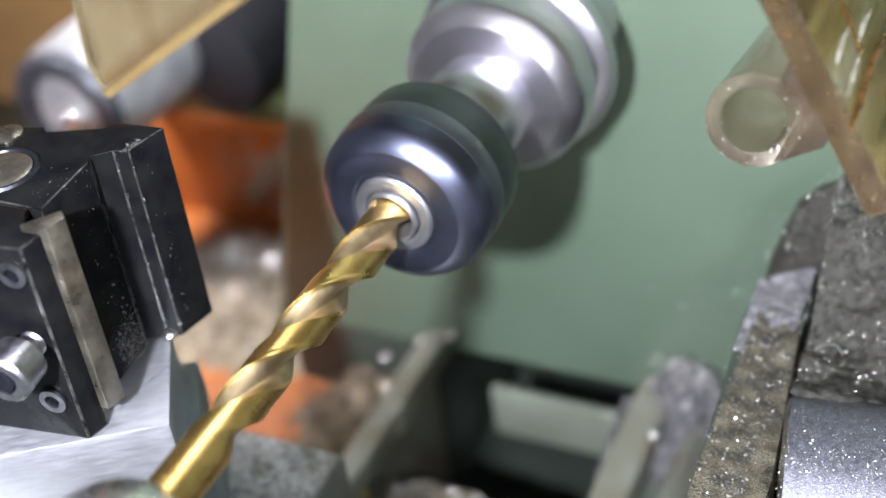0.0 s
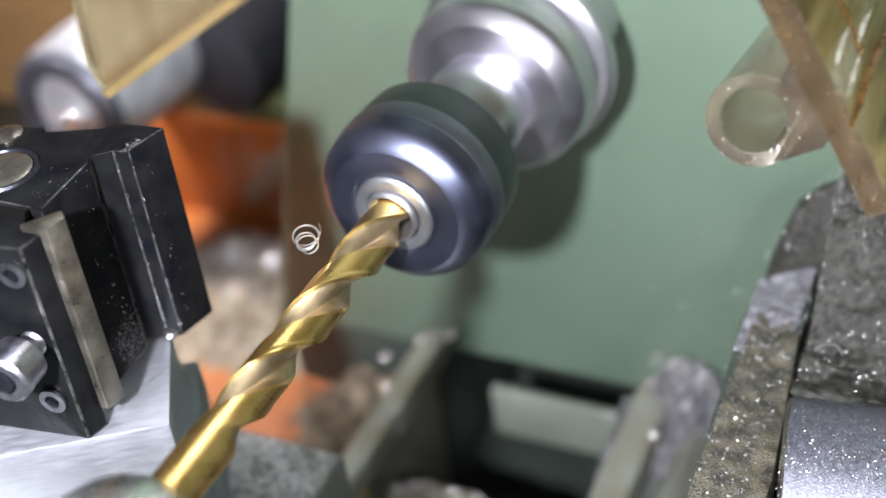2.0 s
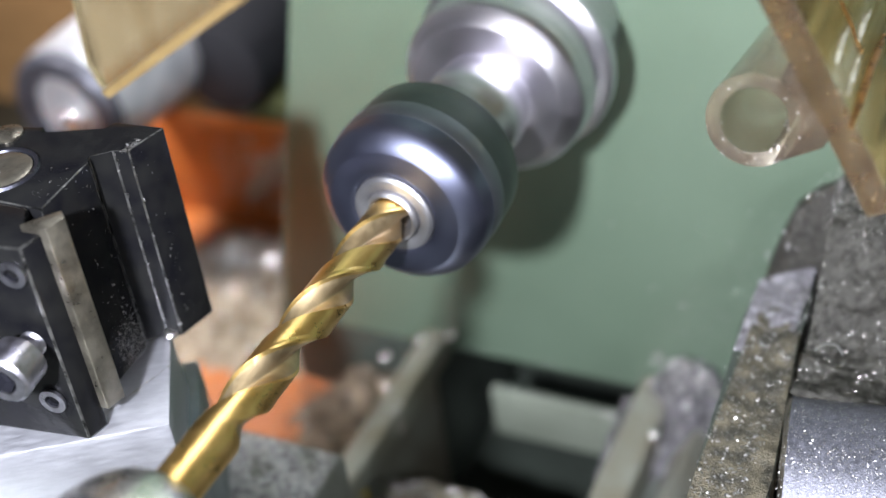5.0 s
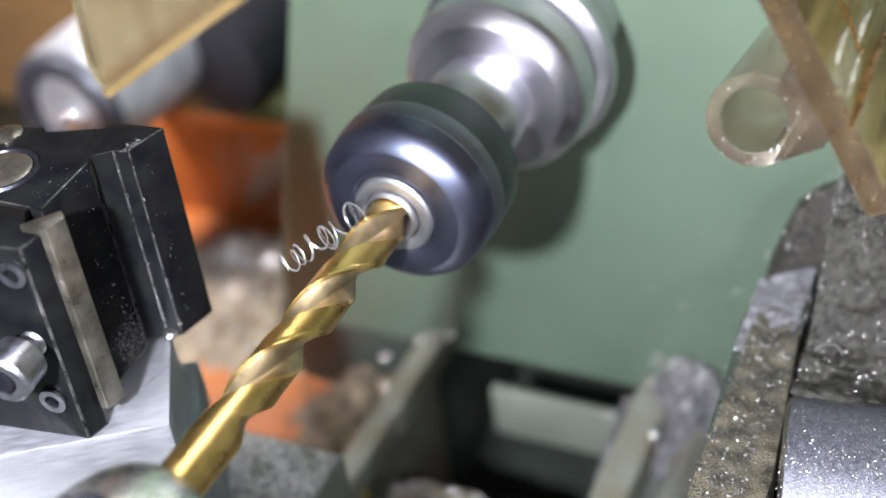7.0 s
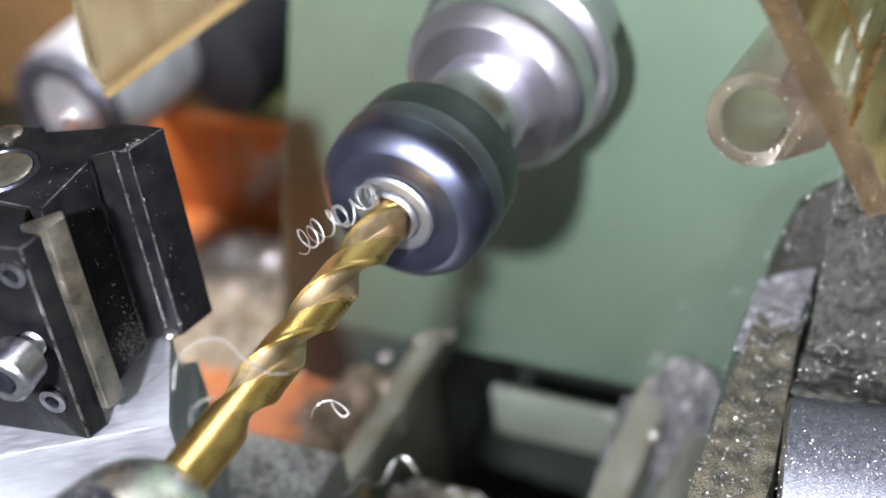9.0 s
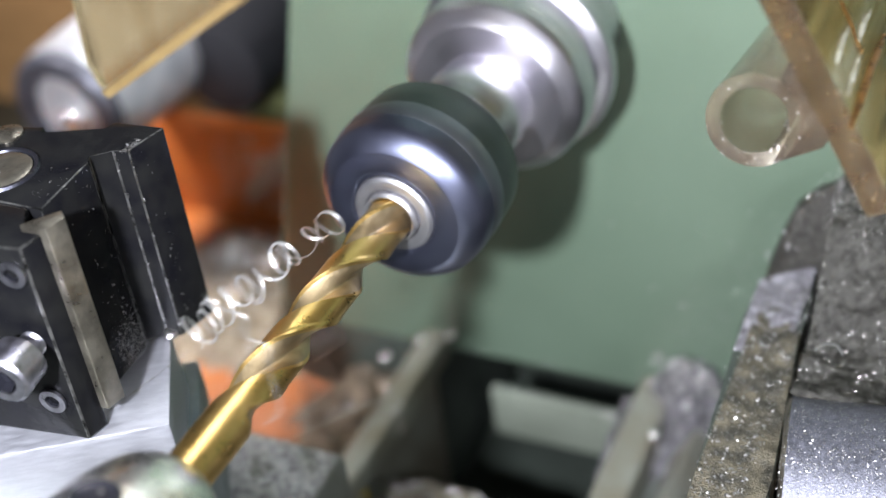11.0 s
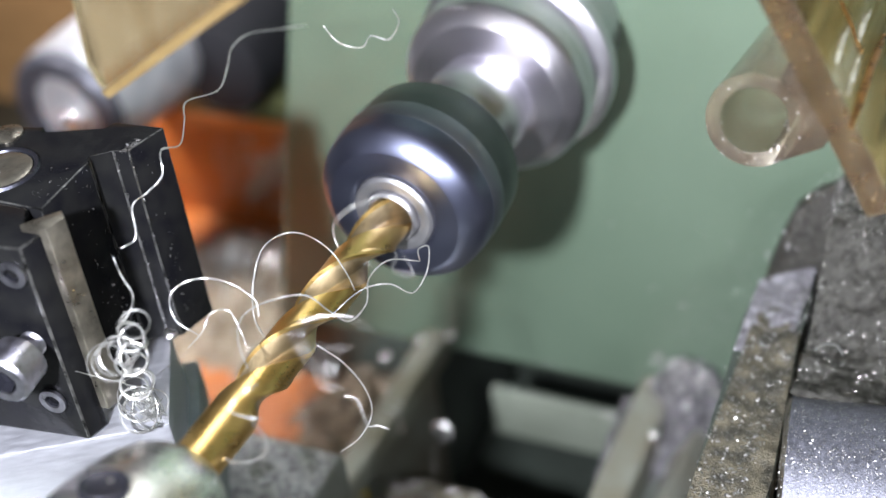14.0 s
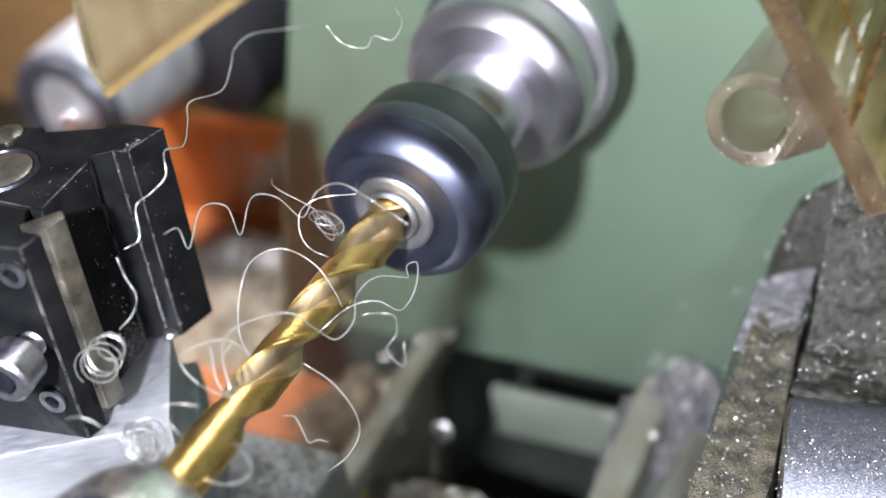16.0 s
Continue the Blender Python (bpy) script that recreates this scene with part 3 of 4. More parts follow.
# ---- loose swarf ----
def loose():
    rng = random.Random(4)
    bump = lambda x, y, cx, cy, rx, ry: math.exp(-((x - cx) / rx) ** 2 - ((y - cy) / ry) ** 2)
    heap("swarf_heap", -0.27, -0.13, 0.10, 0.24, lambda x, y: 0.044 + 0.028 * bump(x, y, -0.188, 0.160, 0.050, 0.042), SWARF_PALE, "pale tangled swarf heaped in the orange tray", 1, 0.006)
    heap("swarf_heap", -0.135, -0.061, 0.04, 0.113, lambda x, y: 0.043 + 0.036 * bump(x, y, -0.085, 0.095, 0.03, 0.035), SWARF_BROWN, "dark brown swarf packed beside the way", 3, 0.007)
    heap("swarf_bank", 0.0770, 0.28, 0.0148, 0.0870,
         bank_height,
         SWARF, "dark packed swarf banked behind the bed", 7, 0.004, 90)
    spots = [((rng.uniform(0.0868, 0.1018), rng.uniform(-0.12, 0.066), 0.1974), (0, 0, 1)) for _ in range(3000)]
    heap("strip_end_swarf", 0.0846, 0.0996, 0.0240, 0.0735, lambda x, y: (0.1952 if y < 0.0735 - 0.8 * (0.0965 - x) else 0.188) + 0.0022 * min(1.0, max(0.0, (y - 0.028 + 0.012 * noise.noise(Vector((x * 260, y * 200, 5)))) / 0.020)) + 0.0008 * bump(x, y, 0.0930, 0.0465, 0.005, 0.006), SWARF_LILAC, "pale lilac-grey dust caked on the rounded strip end", 21, 0.0010, 50)
    flecks("strip_chips", spots, 1, 0.0002, 0.0010, FLECK_BRIGHT, "fine bright chips lying on the guide strip", "chips")
    heap("saddle_swarf", -0.13, -0.0275, -0.10, -0.0115, lambda x, y: 0.1603, SWARF_GREY, "fine grey swarf caked on the saddle", 5, 0.0012, 60)
    heap("pit_swarf", -0.050, 0.030, -0.040, 0.049, lambda x, y: 0.080 + 0.006 * bump(x, y, -0.025, 0.035, 0.035, 0.03), SWARF_TAN, "oily swarf lying on the bed web", 11, 0.003, 60)
    spots = [((rng.uniform(-0.048, 0.01), rng.uniform(0.0, 0.048), 0.0845), (0, 0, 1)) for _ in range(1200)]
    flecks("pit_chips", spots, 14, 0.0005, 0.003, FLECK_BRIGHT, "loose chips on the bed web", "chips", 0.9)
    heap("strip_swarf", 0.0872, 0.1064, -0.10, 0.0440, lambda x, y: 0.1969 if x < np.interp(y, (-0.014, 0.04), (0.1062, 0.1012)) else 0.190, SWARF_TAN, "tan oily swarf caked on the guide strip", 6, 0.0012, 80)
    spots = [((-0.0575 + 0.0003, rng.uniform(-0.064, -0.046), rng.uniform(0.228, 0.286)), (1, 0, 0)) for _ in range(90)]
    spots += [((rng.uniform(-0.12, -0.055), rng.uniform(-0.064, -0.05), 0.2871), (0, 0, 1)) for _ in range(120)]
    spots += [((-0.0490, rng.uniform(-0.037, -0.029), rng.uniform(0.228, 0.286)), (1, 0, 0)) for _ in range(50)]
    spots += [((rng.uniform(-0.0520, -0.0496), rng.uniform(-0.040, -0.0335), 0.2871), (0, 0, 1)) for _ in range(90)]
    for (x0, y0), (x1, y1) in (((-0.0606, -0.0450), (-0.0612, -0.0445)), ((-0.0548, -0.0397), (-0.0540, -0.0393)), ((-0.0506, -0.0387), (-0.0502, -0.0383))):
        for _ in range(26):
            u = rng.random()
            spots.append(((x0 + (x1 - x0) * u + 0.0004, y0 + (y1 - y0) * u - 0.0002, 0.286 - 0.058 * rng.random() ** 1.6), (1, -0.4, 0)))
    foot = []
    for _ in range(2200):
        u, z = rng.random(), 0.2268 + abs(rng.gauss(0, 0.007))
        foot.append(((-0.0573 + 0.0004 * u, -0.064 + 0.018 * u, z), (1, 0, 0.2)))
    for _ in range(500):
        u = rng.random()
        foot.append(((-0.0545 + 0.010 * u, -0.075 + 0.034 * u, 0.2263), (0, 0, 1)))
    flecks("foot_dust", foot, 24, 0.0001, 0.0004, FLECK_BRIGHT, "grey dust gathered at the foot of the tool post", "chips", 0.7)
    flecks("post_dust", spots, 8, 0.0002, 0.0007, FLECK_BRIGHT, "tiny bright specks on the black tool post", "chips")
    spots = [((rng.uniform(-0.12, -0.027), rng.uniform(-0.09, -0.011), 0.160), (0, 0, 1)) for _ in range(9000)]
    flecks("saddle_chips", spots, 2, 0.0003, 0.0016, CURL, "fine bright chips lying on the saddle", "chips")
    spots = [((rng.uniform(0.032, 0.066), rng.uniform(0.0, 0.113), 0.0985), (0, 0, 1)) for _ in range(700)]
    flecks("way_chips", spots, 3, 0.0004, 0.0016, FLECK, "fine bright chips lying on the rear way", "chips")
    heap("way_swarf", 0.0225, 0.074, 0.076, 0.1135, lambda x, y: 0.076 + 0.037 * bump(x, y, 0.050, 0.113, 0.022, 0.026), SWARF_MID, "grey swarf packed at the end of the rear way", 8, 0.004, 40)
    spots = [((rng.uniform(0.034, 0.068), rng.uniform(0.094, 0.113), 0.1130), (0, -0.4, 1)) for _ in range(160)]
    spots += [((rng.gauss(0.065, 0.02), 0.1147, rng.gauss(0.155, 0.025)), (0, -1, 0)) for _ in range(70)]
    spots += [((rng.uniform(-0.05, 0.03), 0.1147, rng.uniform(0.092, 0.097)), (0, -1, 0)) for _ in range(40)]
    dust = [((0.088 - abs(rng.gauss(0, 0.022)), 0.1147, 0.100 + abs(rng.gauss(0, 0.050))), (0, -1, 0.1)) for _ in range(5000)]
    lump = []
    for _ in range(700):
        x, y = rng.gauss(0.050, 0.012), 0.1135 - abs(rng.gauss(0, 0.014))
        lump.append(((x, y, 0.077 + 0.037 * bump(x, y, 0.050, 0.113, 0.022, 0.026)), (0, -0.5, 1)))
    flecks("lump_chips", lump, 23, 0.0004, 0.0018, FLECK_BRIGHT, "pale chips stuck in the grey swarf on the way", "chips", 0.9)
    flecks("wall_dust", dust, 17, 0.0001, 0.00045, FLECK, "fine grey dust clinging to the green headstock face", "chips", 0.4)
    flecks("wall_specks", spots, 9, 0.0004, 0.0016, FLECK_BRIGHT, "bright specks stuck to the green headstock face", "chips", 0.8)
    spots = []
    for _ in range(12000):
        x, y = rng.uniform(0.1035, 0.20), rng.uniform(0.018, 0.070)
        spots.append(((x, y, bank_height(x, y) + 0.001), (0, -0.3, 1)))
    for _ in range(900):
        x, y = rng.uniform(0.080, 0.106), rng.uniform(0.070, 0.085)
        spots.append(((x, y, bank_height(x, y) + 0.001), (0, -0.3, 1)))
    crest = []
    for _ in range(2600):
        x, y = rng.uniform(0.079, 0.20), rng.gauss(0.076, 0.006)
        if 0.05 < y < 0.0865:
            crest.append(((x, y, bank_height(x, y) + 0.001 + 0.004 * rng.random() ** 3), (0, -0.5, 1)))
    flecks("crest_chips", crest, 22, 0.0002, 0.0008, FLECK_BRIGHT, "pale dusty chips along the crest of the swarf bank", "chips", 0.9)
    flecks("bank_chips", spots, 4, 0.00015, 0.0006, FLECK, "fine chips on the dark swarf bank", "chips", 0.9)
    spots = []
    for _ in range(15000):
        a, u = rng.gauss(0.15, 0.6), rng.uniform(0.0, 0.12)
        n = Matrix.Rotation(radians(8), 3, "Z") @ Vector((0, -math.sin(a), math.cos(a)))
        p = Vector((0.1058, -0.0010, 0.1779)) + Matrix.Rotation(radians(8), 3, "Z") @ Vector((u, 0, 0)) + n * 0.0264
        spots.append((p, n))
    flecks("bar_chips", spots, 5, 0.00012, 0.00055, FLECK_BRIGHT, "fine chips stuck to the oily round bar", "chips")
    spots = []
    for _ in range(1600):
        a, r = rng.uniform(0, 6.28), abs(rng.gauss(0, 0.028))
        x, y = -0.188 + r * 1.3 * math.cos(a), 0.160 + r * math.sin(a)
        spots.append(((x, y, 0.046 + 0.028 * math.exp(-((x + 0.188) / 0.050) ** 2 - ((y - 0.160) / 0.042) ** 2) + 0.004), (0, 0, 1)))
    rim = [((rng.uniform(-0.232, -0.145), 0.2195, rng.uniform(0.062, 0.108)), (0, -1, 0.2)) for _ in range(260)]
    for _ in range(900):
        u, v = rng.random(), rng.gauss(0, 0.007)
        rim.append(((-0.172 - 0.042 * u + 0.4 * v, 0.2192, 0.108 - 0.034 * u + v), (0, -1, 0.3)))
    flecks("rim_chips", rim, 15, 0.0010, 0.0040, CURL, "greyish chips stuck to the orange tray wall", "chips", 0.6)
    packed = []
    for _ in range(900):
        x, y = rng.uniform(-0.130, -0.062), rng.uniform(0.045, 0.112)
        packed.append(((x, y, 0.046 + 0.036 * bump(x, y, -0.085, 0.095, 0.03, 0.035)), (0, 0, 1)))
    flecks("packed_chips", packed, 16, 0.0004, 0.0018, FLECK, "loose grey chips on the dark swarf beside the way", "chips", 0.9)
    flecks("tray_chips", spots, 6, 0.0008, 0.0035, CURL, "loose bright chips on the swarf heap", "chips", 0.9)


def bank_height(x, y):
    wall = float(np.interp(x, (0.0746, 0.0834, 0.0900, 0.1043, 0.1327, 0.2800), (0.143, 0.187, 0.210, 0.225, 0.2294, 0.231)))
    low, y0, y1 = (0.1977, 0.0307, 0.0700) if x > 0.1030 else (0.1400, 0.0680, 0.0830)
    u = min(1.0, max(0.0, (y - y0) / (y1 - y0)))
    return low + (wall - low) * u * u * (3 - 2 * u)


loose()


# tiny bright slivers stand in for glints and droplets on the guard
def guard_droplets_and_glints():
    rng = random.Random(12)
    a, b = Vector((0.0936, 0.0071, 0.2895)), Vector((0.0916, 0.136, 0.2595))
    d = (b - a).normalized()
    u = d.orthogonal().normalized()
    v = d.cross(u)
    spots = []
    for _ in range(70):
        w, r = rng.uniform(0, 6.283), rng.uniform(0.0079, 0.0112)
        spots.append((a + (u * math.cos(w) + v * math.sin(w)) * r - d * 0.0002, -d))
    for _ in range(50):
        w, k = rng.uniform(0, 6.283), rng.uniform(0.0, 0.04)
        n = u * math.cos(w) + v * math.sin(w)
        spots.append((a + n * 0.0114 + d * k, n))
    for _ in range(90):
        w, r = rng.gauss(0.0, 0.9), rng.uniform(0.0070, 0.0086)
        n = Matrix.Rotation(w, 3, d) @ Vector((0.55, 0.1, -0.8))
        n = (n - d * n.dot(d)).normalized()
        spots.append((a + n * r - d * 0.0003, -d))
    sheet = pose(0.1175, -0.002, 0.283, 0, -27, 0)
    for _ in range(130):
        q = sheet @ Vector((-0.0003, rng.uniform(0.0, 0.06), rng.uniform(0.0, 0.07)))
        spots.append((q, (-0.9, 0, -0.4)))
    flecks("guard_specks", spots, 13, 0.00015, 0.0006, FLECK_BRIGHT, "bright specks added as glints and droplets on the plastic guard", "chips", 0.7)


guard_droplets_and_glints()


# ---- curled chips ----
def strand(knots, label, width=0.00046, group="curled chips on the drill"):
    """A long curled chip through knots given in tenths of a millimetre; its origin is the first knot."""
    pts = [Vector(k) * 0.0001 for k in knots]
    ob = solo("curled_chip", ribbon([p - pts[0] for p in spline(pts)], width, 0.0003, 0.15), CURL, label, "metal chip", group, at=Matrix.Translation(pts[0]))
    return ob, pts[0]


def coil(turns, r0, r1, pitch, label, width=0.0007, tail=0):
    """A springy coiled chip along its own y axis."""
    rng = random.Random(int(turns * 100 + r0 * 1e6))
    pts, n = [], int(turns * 18)
    for i in range(n):
        a, u = 2 * math.pi * i / 18, i / n
        r = (r0 + (r1 - r0) * u) * (1 + 0.12 * math.sin(a * 0.37 + 1))
        pts.append((r * math.cos(a) + 0.0006 * math.sin(a * 0.21), pitch * i / 18 * (1 + 0.15 * math.sin(a * 0.3)), r * math.sin(a)))
    for i in range(tail):
        x, y, z = pts[-1]
        pts.append((x + 0.0008 * math.cos(i * 0.55), y + 0.0012, z + 0.0008 * math.sin(i * 0.4)))
    return solo("coiled_chip", ribbon(pts, width, 0.00025), CURL, label, "metal chip", "coiled chips")


# curls that hang on the drill, as they lie when it is furthest in
RIDER = "thin bright steel chip curled over the drill"
ON_DRILL = []
ON_DRILL.append(strand([(-53,-599,2548),(-96,-567,2579),(-122,-508,2631),(-127,-439,2682),(-99,-385,2695),(-59,-349,2678),(-5,-333,2629),(33,-336,2568),(51,-340,2518)], RIDER))
ON_DRILL.append(strand([(54,-780,2632),(7,-787,2613),(-68,-781,2626),(-124,-754,2652),(-113,-707,2659),(-64,-654,2647),(-23,-638,2599)], RIDER))
ON_DRILL.append(strand([(-49,-731,2656),(-66,-712,2670),(-45,-743,2599),(-23,-736,2573),(-55,-694,2623),(-48,-655,2645)], RIDER))
ON_DRILL.append(strand([(4,-758,2608),(-41,-711,2641),(-57,-659,2663),(-31,-599,2666),(36,-533,2652),(82,-511,2597),(116,-487,2554),(133,-427,2564),(117,-368,2594),(140,-303,2605),(198,-253,2577)], RIDER))
ON_DRILL.append(strand([(65,-484,2557),(110,-406,2583),(161,-355,2576),(208,-330,2539),(223,-273,2562),(209,-219,2598),(178,-218,2583),(178,-218,2547)], RIDER))
ON_DRILL.append(strand([(46,-539,2505),(103,-526,2450),(151,-528,2382),(168,-544,2320),(144,-577,2263),(96,-608,2223)], RIDER))
ON_DRILL.append(strand([(-29,-919,2606),(-68,-905,2626),(-90,-888,2639),(-73,-864,2636),(-28,-837,2618)], RIDER))
ON_DRILL.append(strand([(130,-937,2650),(147,-930,2598),(140,-928,2555),(102,-935,2520),(49,-937,2502),(0,-924,2498)], RIDER))
ON_DRILL.append(strand([(-42,-193,2299),(-21,-143,2317),(42,-101,2298),(53,-115,2248),(30,-141,2203),(73,-137,2153),(55,-87,2195)], RIDER))
ON_DRILL.append(strand([(3,-115,2697),(-81,-150,2693),(-125,-182,2666),(-121,-209,2615),(-94,-214,2575),(-55,-201,2549)], RIDER))
ON_DRILL.append(strand([(23,-630,2411),(44,-615,2399),(63,-622,2362),(75,-625,2334),(89,-607,2329),(108,-594,2315)], RIDER))
HANGER = "long wavy steel chip hanging at the tool post"
BY_POST = []
BY_POST.append(strand([(-380,-638,2776),(-352,-608,2793),(-377,-563,2847),(-355,-522,2864),(-337,-479,2887),(-355,-439,2928),(-362,-359,2893),(-407,-267,2897),(-450,-188,2901),(-438,-68,2866),(-469,34,2873),(-516,135,2872),(-523,236,2861),(-505,350,2817),(-476,470,2772)], HANGER, 0.00050, "curled chips by the tool post"))
BY_POST.append(strand([(-200,118,2985),(-161,119,2939),(-112,146,2917),(-101,184,2932),(-63,208,2913),(-52,255,2940),(-80,281,2966)], HANGER, 0.00050, "curled chips by the tool post"))
BY_POST.append(strand([(-357,-693,2797),(-340,-703,2750),(-319,-708,2705),(-329,-728,2662),(-359,-753,2628)], HANGER, 0.00050, "curled chips by the tool post"))
WAVE = strand([(-276,-597,2809),(-267,-555,2797),(-254,-550,2738),(-263,-463,2791),(-226,-413,2771),(-201,-417,2694),(-208,-331,2744),(-168,-283,2719),(-118,-264,2654),(-112,-190,2682),(-78,-130,2675),(-21,-99,2620),(73,-74,2533)], "wavy bright chip reaching from the bore")
GUEST = "thin curled steel chip caught beside the drill"
GUESTS = []
GUESTS.append(strand([(-51,-952,2698),(-61,-901,2731),(-35,-845,2747),(5,-811,2728),(41,-807,2677),(87,-793,2630),(124,-764,2608)], GUEST))
GUESTS.append(strand([(9,-997,2657),(1,-968,2669),(11,-937,2671),(34,-908,2662)], GUEST))
GUESTS.append(strand([(-55,-158,2433),(-22,-147,2355),(22,-117,2292),(131,-28,2257),(192,42,2232),(203,22,2131),(172,-20,2032)], GUEST))
GUESTS.append(strand([(-309,-838,2796),(-261,-825,2781),(-217,-800,2783),(-190,-819,2744),(-142,-793,2743),(-118,-820,2696),(-56,-850,2621),(-63,-894,2574)], GUEST))
GUESTS.append(strand([(-48,-290,2607),(-83,-320,2594),(-56,-340,2553),(-6,-309,2558)], GUEST))
GUESTS.append(strand([(-99,-441,2127),(-96,-424,2145),(-78,-404,2157),(-54,-392,2156),(-28,-390,2141),(-11,-396,2123),(-24,-407,2119),(-44,-404,2135),(-56,-395,2154)], GUEST))
GUESTS.append(strand([(-220,-640,2555),(-276,-638,2593),(-293,-605,2642),(-249,-564,2663),(-179,-539,2648),(-111,-538,2605),(-95,-560,2570)], GUEST))
GUESTS.append(strand([(-250,-655,2520),(-215,-632,2560),(-200,-600,2595),(-160,-585,2600),(-130,-600,2560),(-110,-620,2530)], GUEST))
GUESTS.append(strand([(-70,-893,2579),(-97,-823,2586),(-96,-736,2597),(-65,-648,2588),(3,-565,2551)], GUEST))
GUESTS.append(strand([(-246,-145,2637),(-166,-121,2630),(-105,-154,2570),(-86,-227,2488),(-123,-300,2442),(-177,-308,2484),(-194,-267,2560)], GUEST))
GUESTS.append(strand([(-273,-830,2782),(-252,-825,2759),(-269,-842,2732),(-253,-843,2704),(-277,-863,2679),(-260,-866,2649)], GUEST))
GUESTS.append(strand([(53,-518,2525),(76,-494,2484),(121,-481,2416),(170,-440,2379),(184,-446,2308)], GUEST))
DROPPED = strand([(-448,-185,1647),(-418,-135,1632),(-360,-138,1586),(-269,-125,1595),(-212,-93,1656),(-185,-99,1645),(-158,-60,1628),(-158,4,1641),(-133,34,1639),(-86,13,1623),(-33,-23,1610)], "thick wavy chip sliding off the saddle", 0.0011, "coiled chips")
HOOK = strand([(-596,638,1022),(-560,650,1022),(-515,631,1022),(-477,592,1022),(-446,539,1022)], "dull hooked chip stuck to the greasy way", 0.0013, "coiled chips")
HOOK[0].matrix_world = pose(*HOOK[1])
solo("yellow_crumb", revolve([(-0.0022, 0.0), (-0.0016, 0.0017), (0.0, 0.0024), (0.0013, 0.0019), (0.0020, 0.0)], 9), YELLOW, "small bright yellow plastic crumb on the swarf", "crumb",
     at=pose(-0.0545, 0.0349, 0.0865, 30, 20, 40))
SPRING = coil(9, 0.0026, 0.0034, 0.0030, "bright springy coiled chip from the bore")
SPRING_2 = coil(20, 0.0030, 0.0028, 0.0030, "bright springy coiled chip along the flute")
SPRING_3 = coil(13, 0.0042, 0.0030, 0.0040, "long loose springy coiled chip")
CLUMP = coil(5, 0.0046, 0.0034, 0.0022, "loose round coiled chip resting at the tool post", 0.00032)


def tangle(loops, r, label, width, group="coiled chips"):
    """A springy chip wound into a loose ball, its loops turned every way, with one loop thrown out."""
    rng = random.Random(31)
    pts = []
    for i in range(loops * 16):
        a = 2 * math.pi * i / 16
        p = Vector((math.cos(a), 0.25 * math.sin(a * 0.43), math.sin(a))) * r * (0.75 + 0.3 * math.sin(a * 0.31))
        p.rotate(Euler((0.9 * math.sin(a * 0.077), 0.4 * a * 0.1, 1.2 * math.sin(a * 0.053 + 1))))
        pts.append(p + Vector((0, 0, 0.0012 * math.sin(a * 0.11))))
    x, y, z = pts[-1]
    for i in range(1, 30):
        a = 0.2 * i
        pts.append(Vector((x - 0.0006 * i, y - 0.0002 * i, z + 0.004 * math.sin(a))))
    return solo("coiled_chip", ribbon([tuple(p) for p in pts], width, 0.0002), CURL, label, "metal chip", group)


NEST = tangle(14, 0.0056, "tangled nest of thin chip beside the drill", 0.0004)
FLUFF = tangle(9, 0.0068, "loose springy ball of chip whirling under the drill", 0.00038)
KNOT = tangle(6, 0.0046, "small bright tangle of chip at the bore", 0.00045)


def ring_chip():
    """A wavy tail that stands on its foot, wound into a small ring at the top."""
    pts = []
    for i in range(25):
        u = i / 24
        pts.append((0.0145 * u + 0.0022 * math.sin(u * 6.0), 0.001 * math.sin(u * 4), 0.0325 * u))
    for i in range(58):
        a, r = -math.pi / 2 + 0.36 * i, 0.0040 - 0.00002 * i
        pts.append((0.0140 + r * math.cos(a), 0.00004 * i, 0.0368 + r * math.sin(a)))
    return solo("coiled_chip", ribbon(pts, 0.0012, 0.0003), CURL, "small ring of chip with a wavy tail", "metal chip", "coiled chips")


RING = ring_chip()
CRUMB = coil(3.5, 0.0022, 0.0036, 0.0018, "short curled chip from the bore", 0.0005)
CRUMB_2 = coil(2.5, 0.0020, 0.0026, 0.0022, "short curled chip thrown from the bore", 0.0008)


def lying(x, y, z, turn, arc, label):
    pts = [(0.004 * math.cos(a), 0.0045 * math.sin(a), 0.0008 + 0.0006 * math.sin(2 * a)) for a in [arc * i / 14 for i in range(15)]]
    solo("curled_chip", ribbon(pts, 0.0011, 0.0003), CURL, label, "metal chip", "chips lying on the machine", at=pose(x, y, z, 0, 0, turn))


# a shiny bead added where only a blurred bright dot of light shows
def glint_bead(x, y, z, r):
    bm = bmesh.new()
    bmesh.ops.create_icosphere(bm, subdivisions=2, radius=r)
    bmesh.ops.scale(bm, vec=(1, 1.2, 0.6), verts=bm.verts)
    solo("metal_bead", bm, CHUCK_STEEL, "tiny bright bead added to give a blurred glint", "metal chip", "beads on the way", at=Matrix.Translation((x, y, z + r * 0.6)))


# added beads, one for each blurred glint
for x, y, z in ((-0.0607, 0.1068, 0.1), (-0.0497, 0.1128, 0.1), (-0.0810, 0.1105, 0.0830), (0.0443, 0.0835, 0.1), (-0.0532, -0.0396, 0.2262)):
    glint_bead(x, y, z, 0.0021)
lying(-0.0545, 0.066, 0.100, -30, 2.6, "short curved chip lying on the ground way")
lying(0.1107, 0.0324, 0.1995, 20, 2.5, "thin curved chip lying on the swarf bank")
lying(-0.0790, 0.0560, 0.060, 80, 3.0, "short curved chip lying in the tray")


KNOT_AT = [(-0.005, -0.0182, 0.2568), (-0.0064, -0.0186, 0.2573), (-0.0082, -0.0187, 0.2583), (-0.0102, -0.0193, 0.2589)]


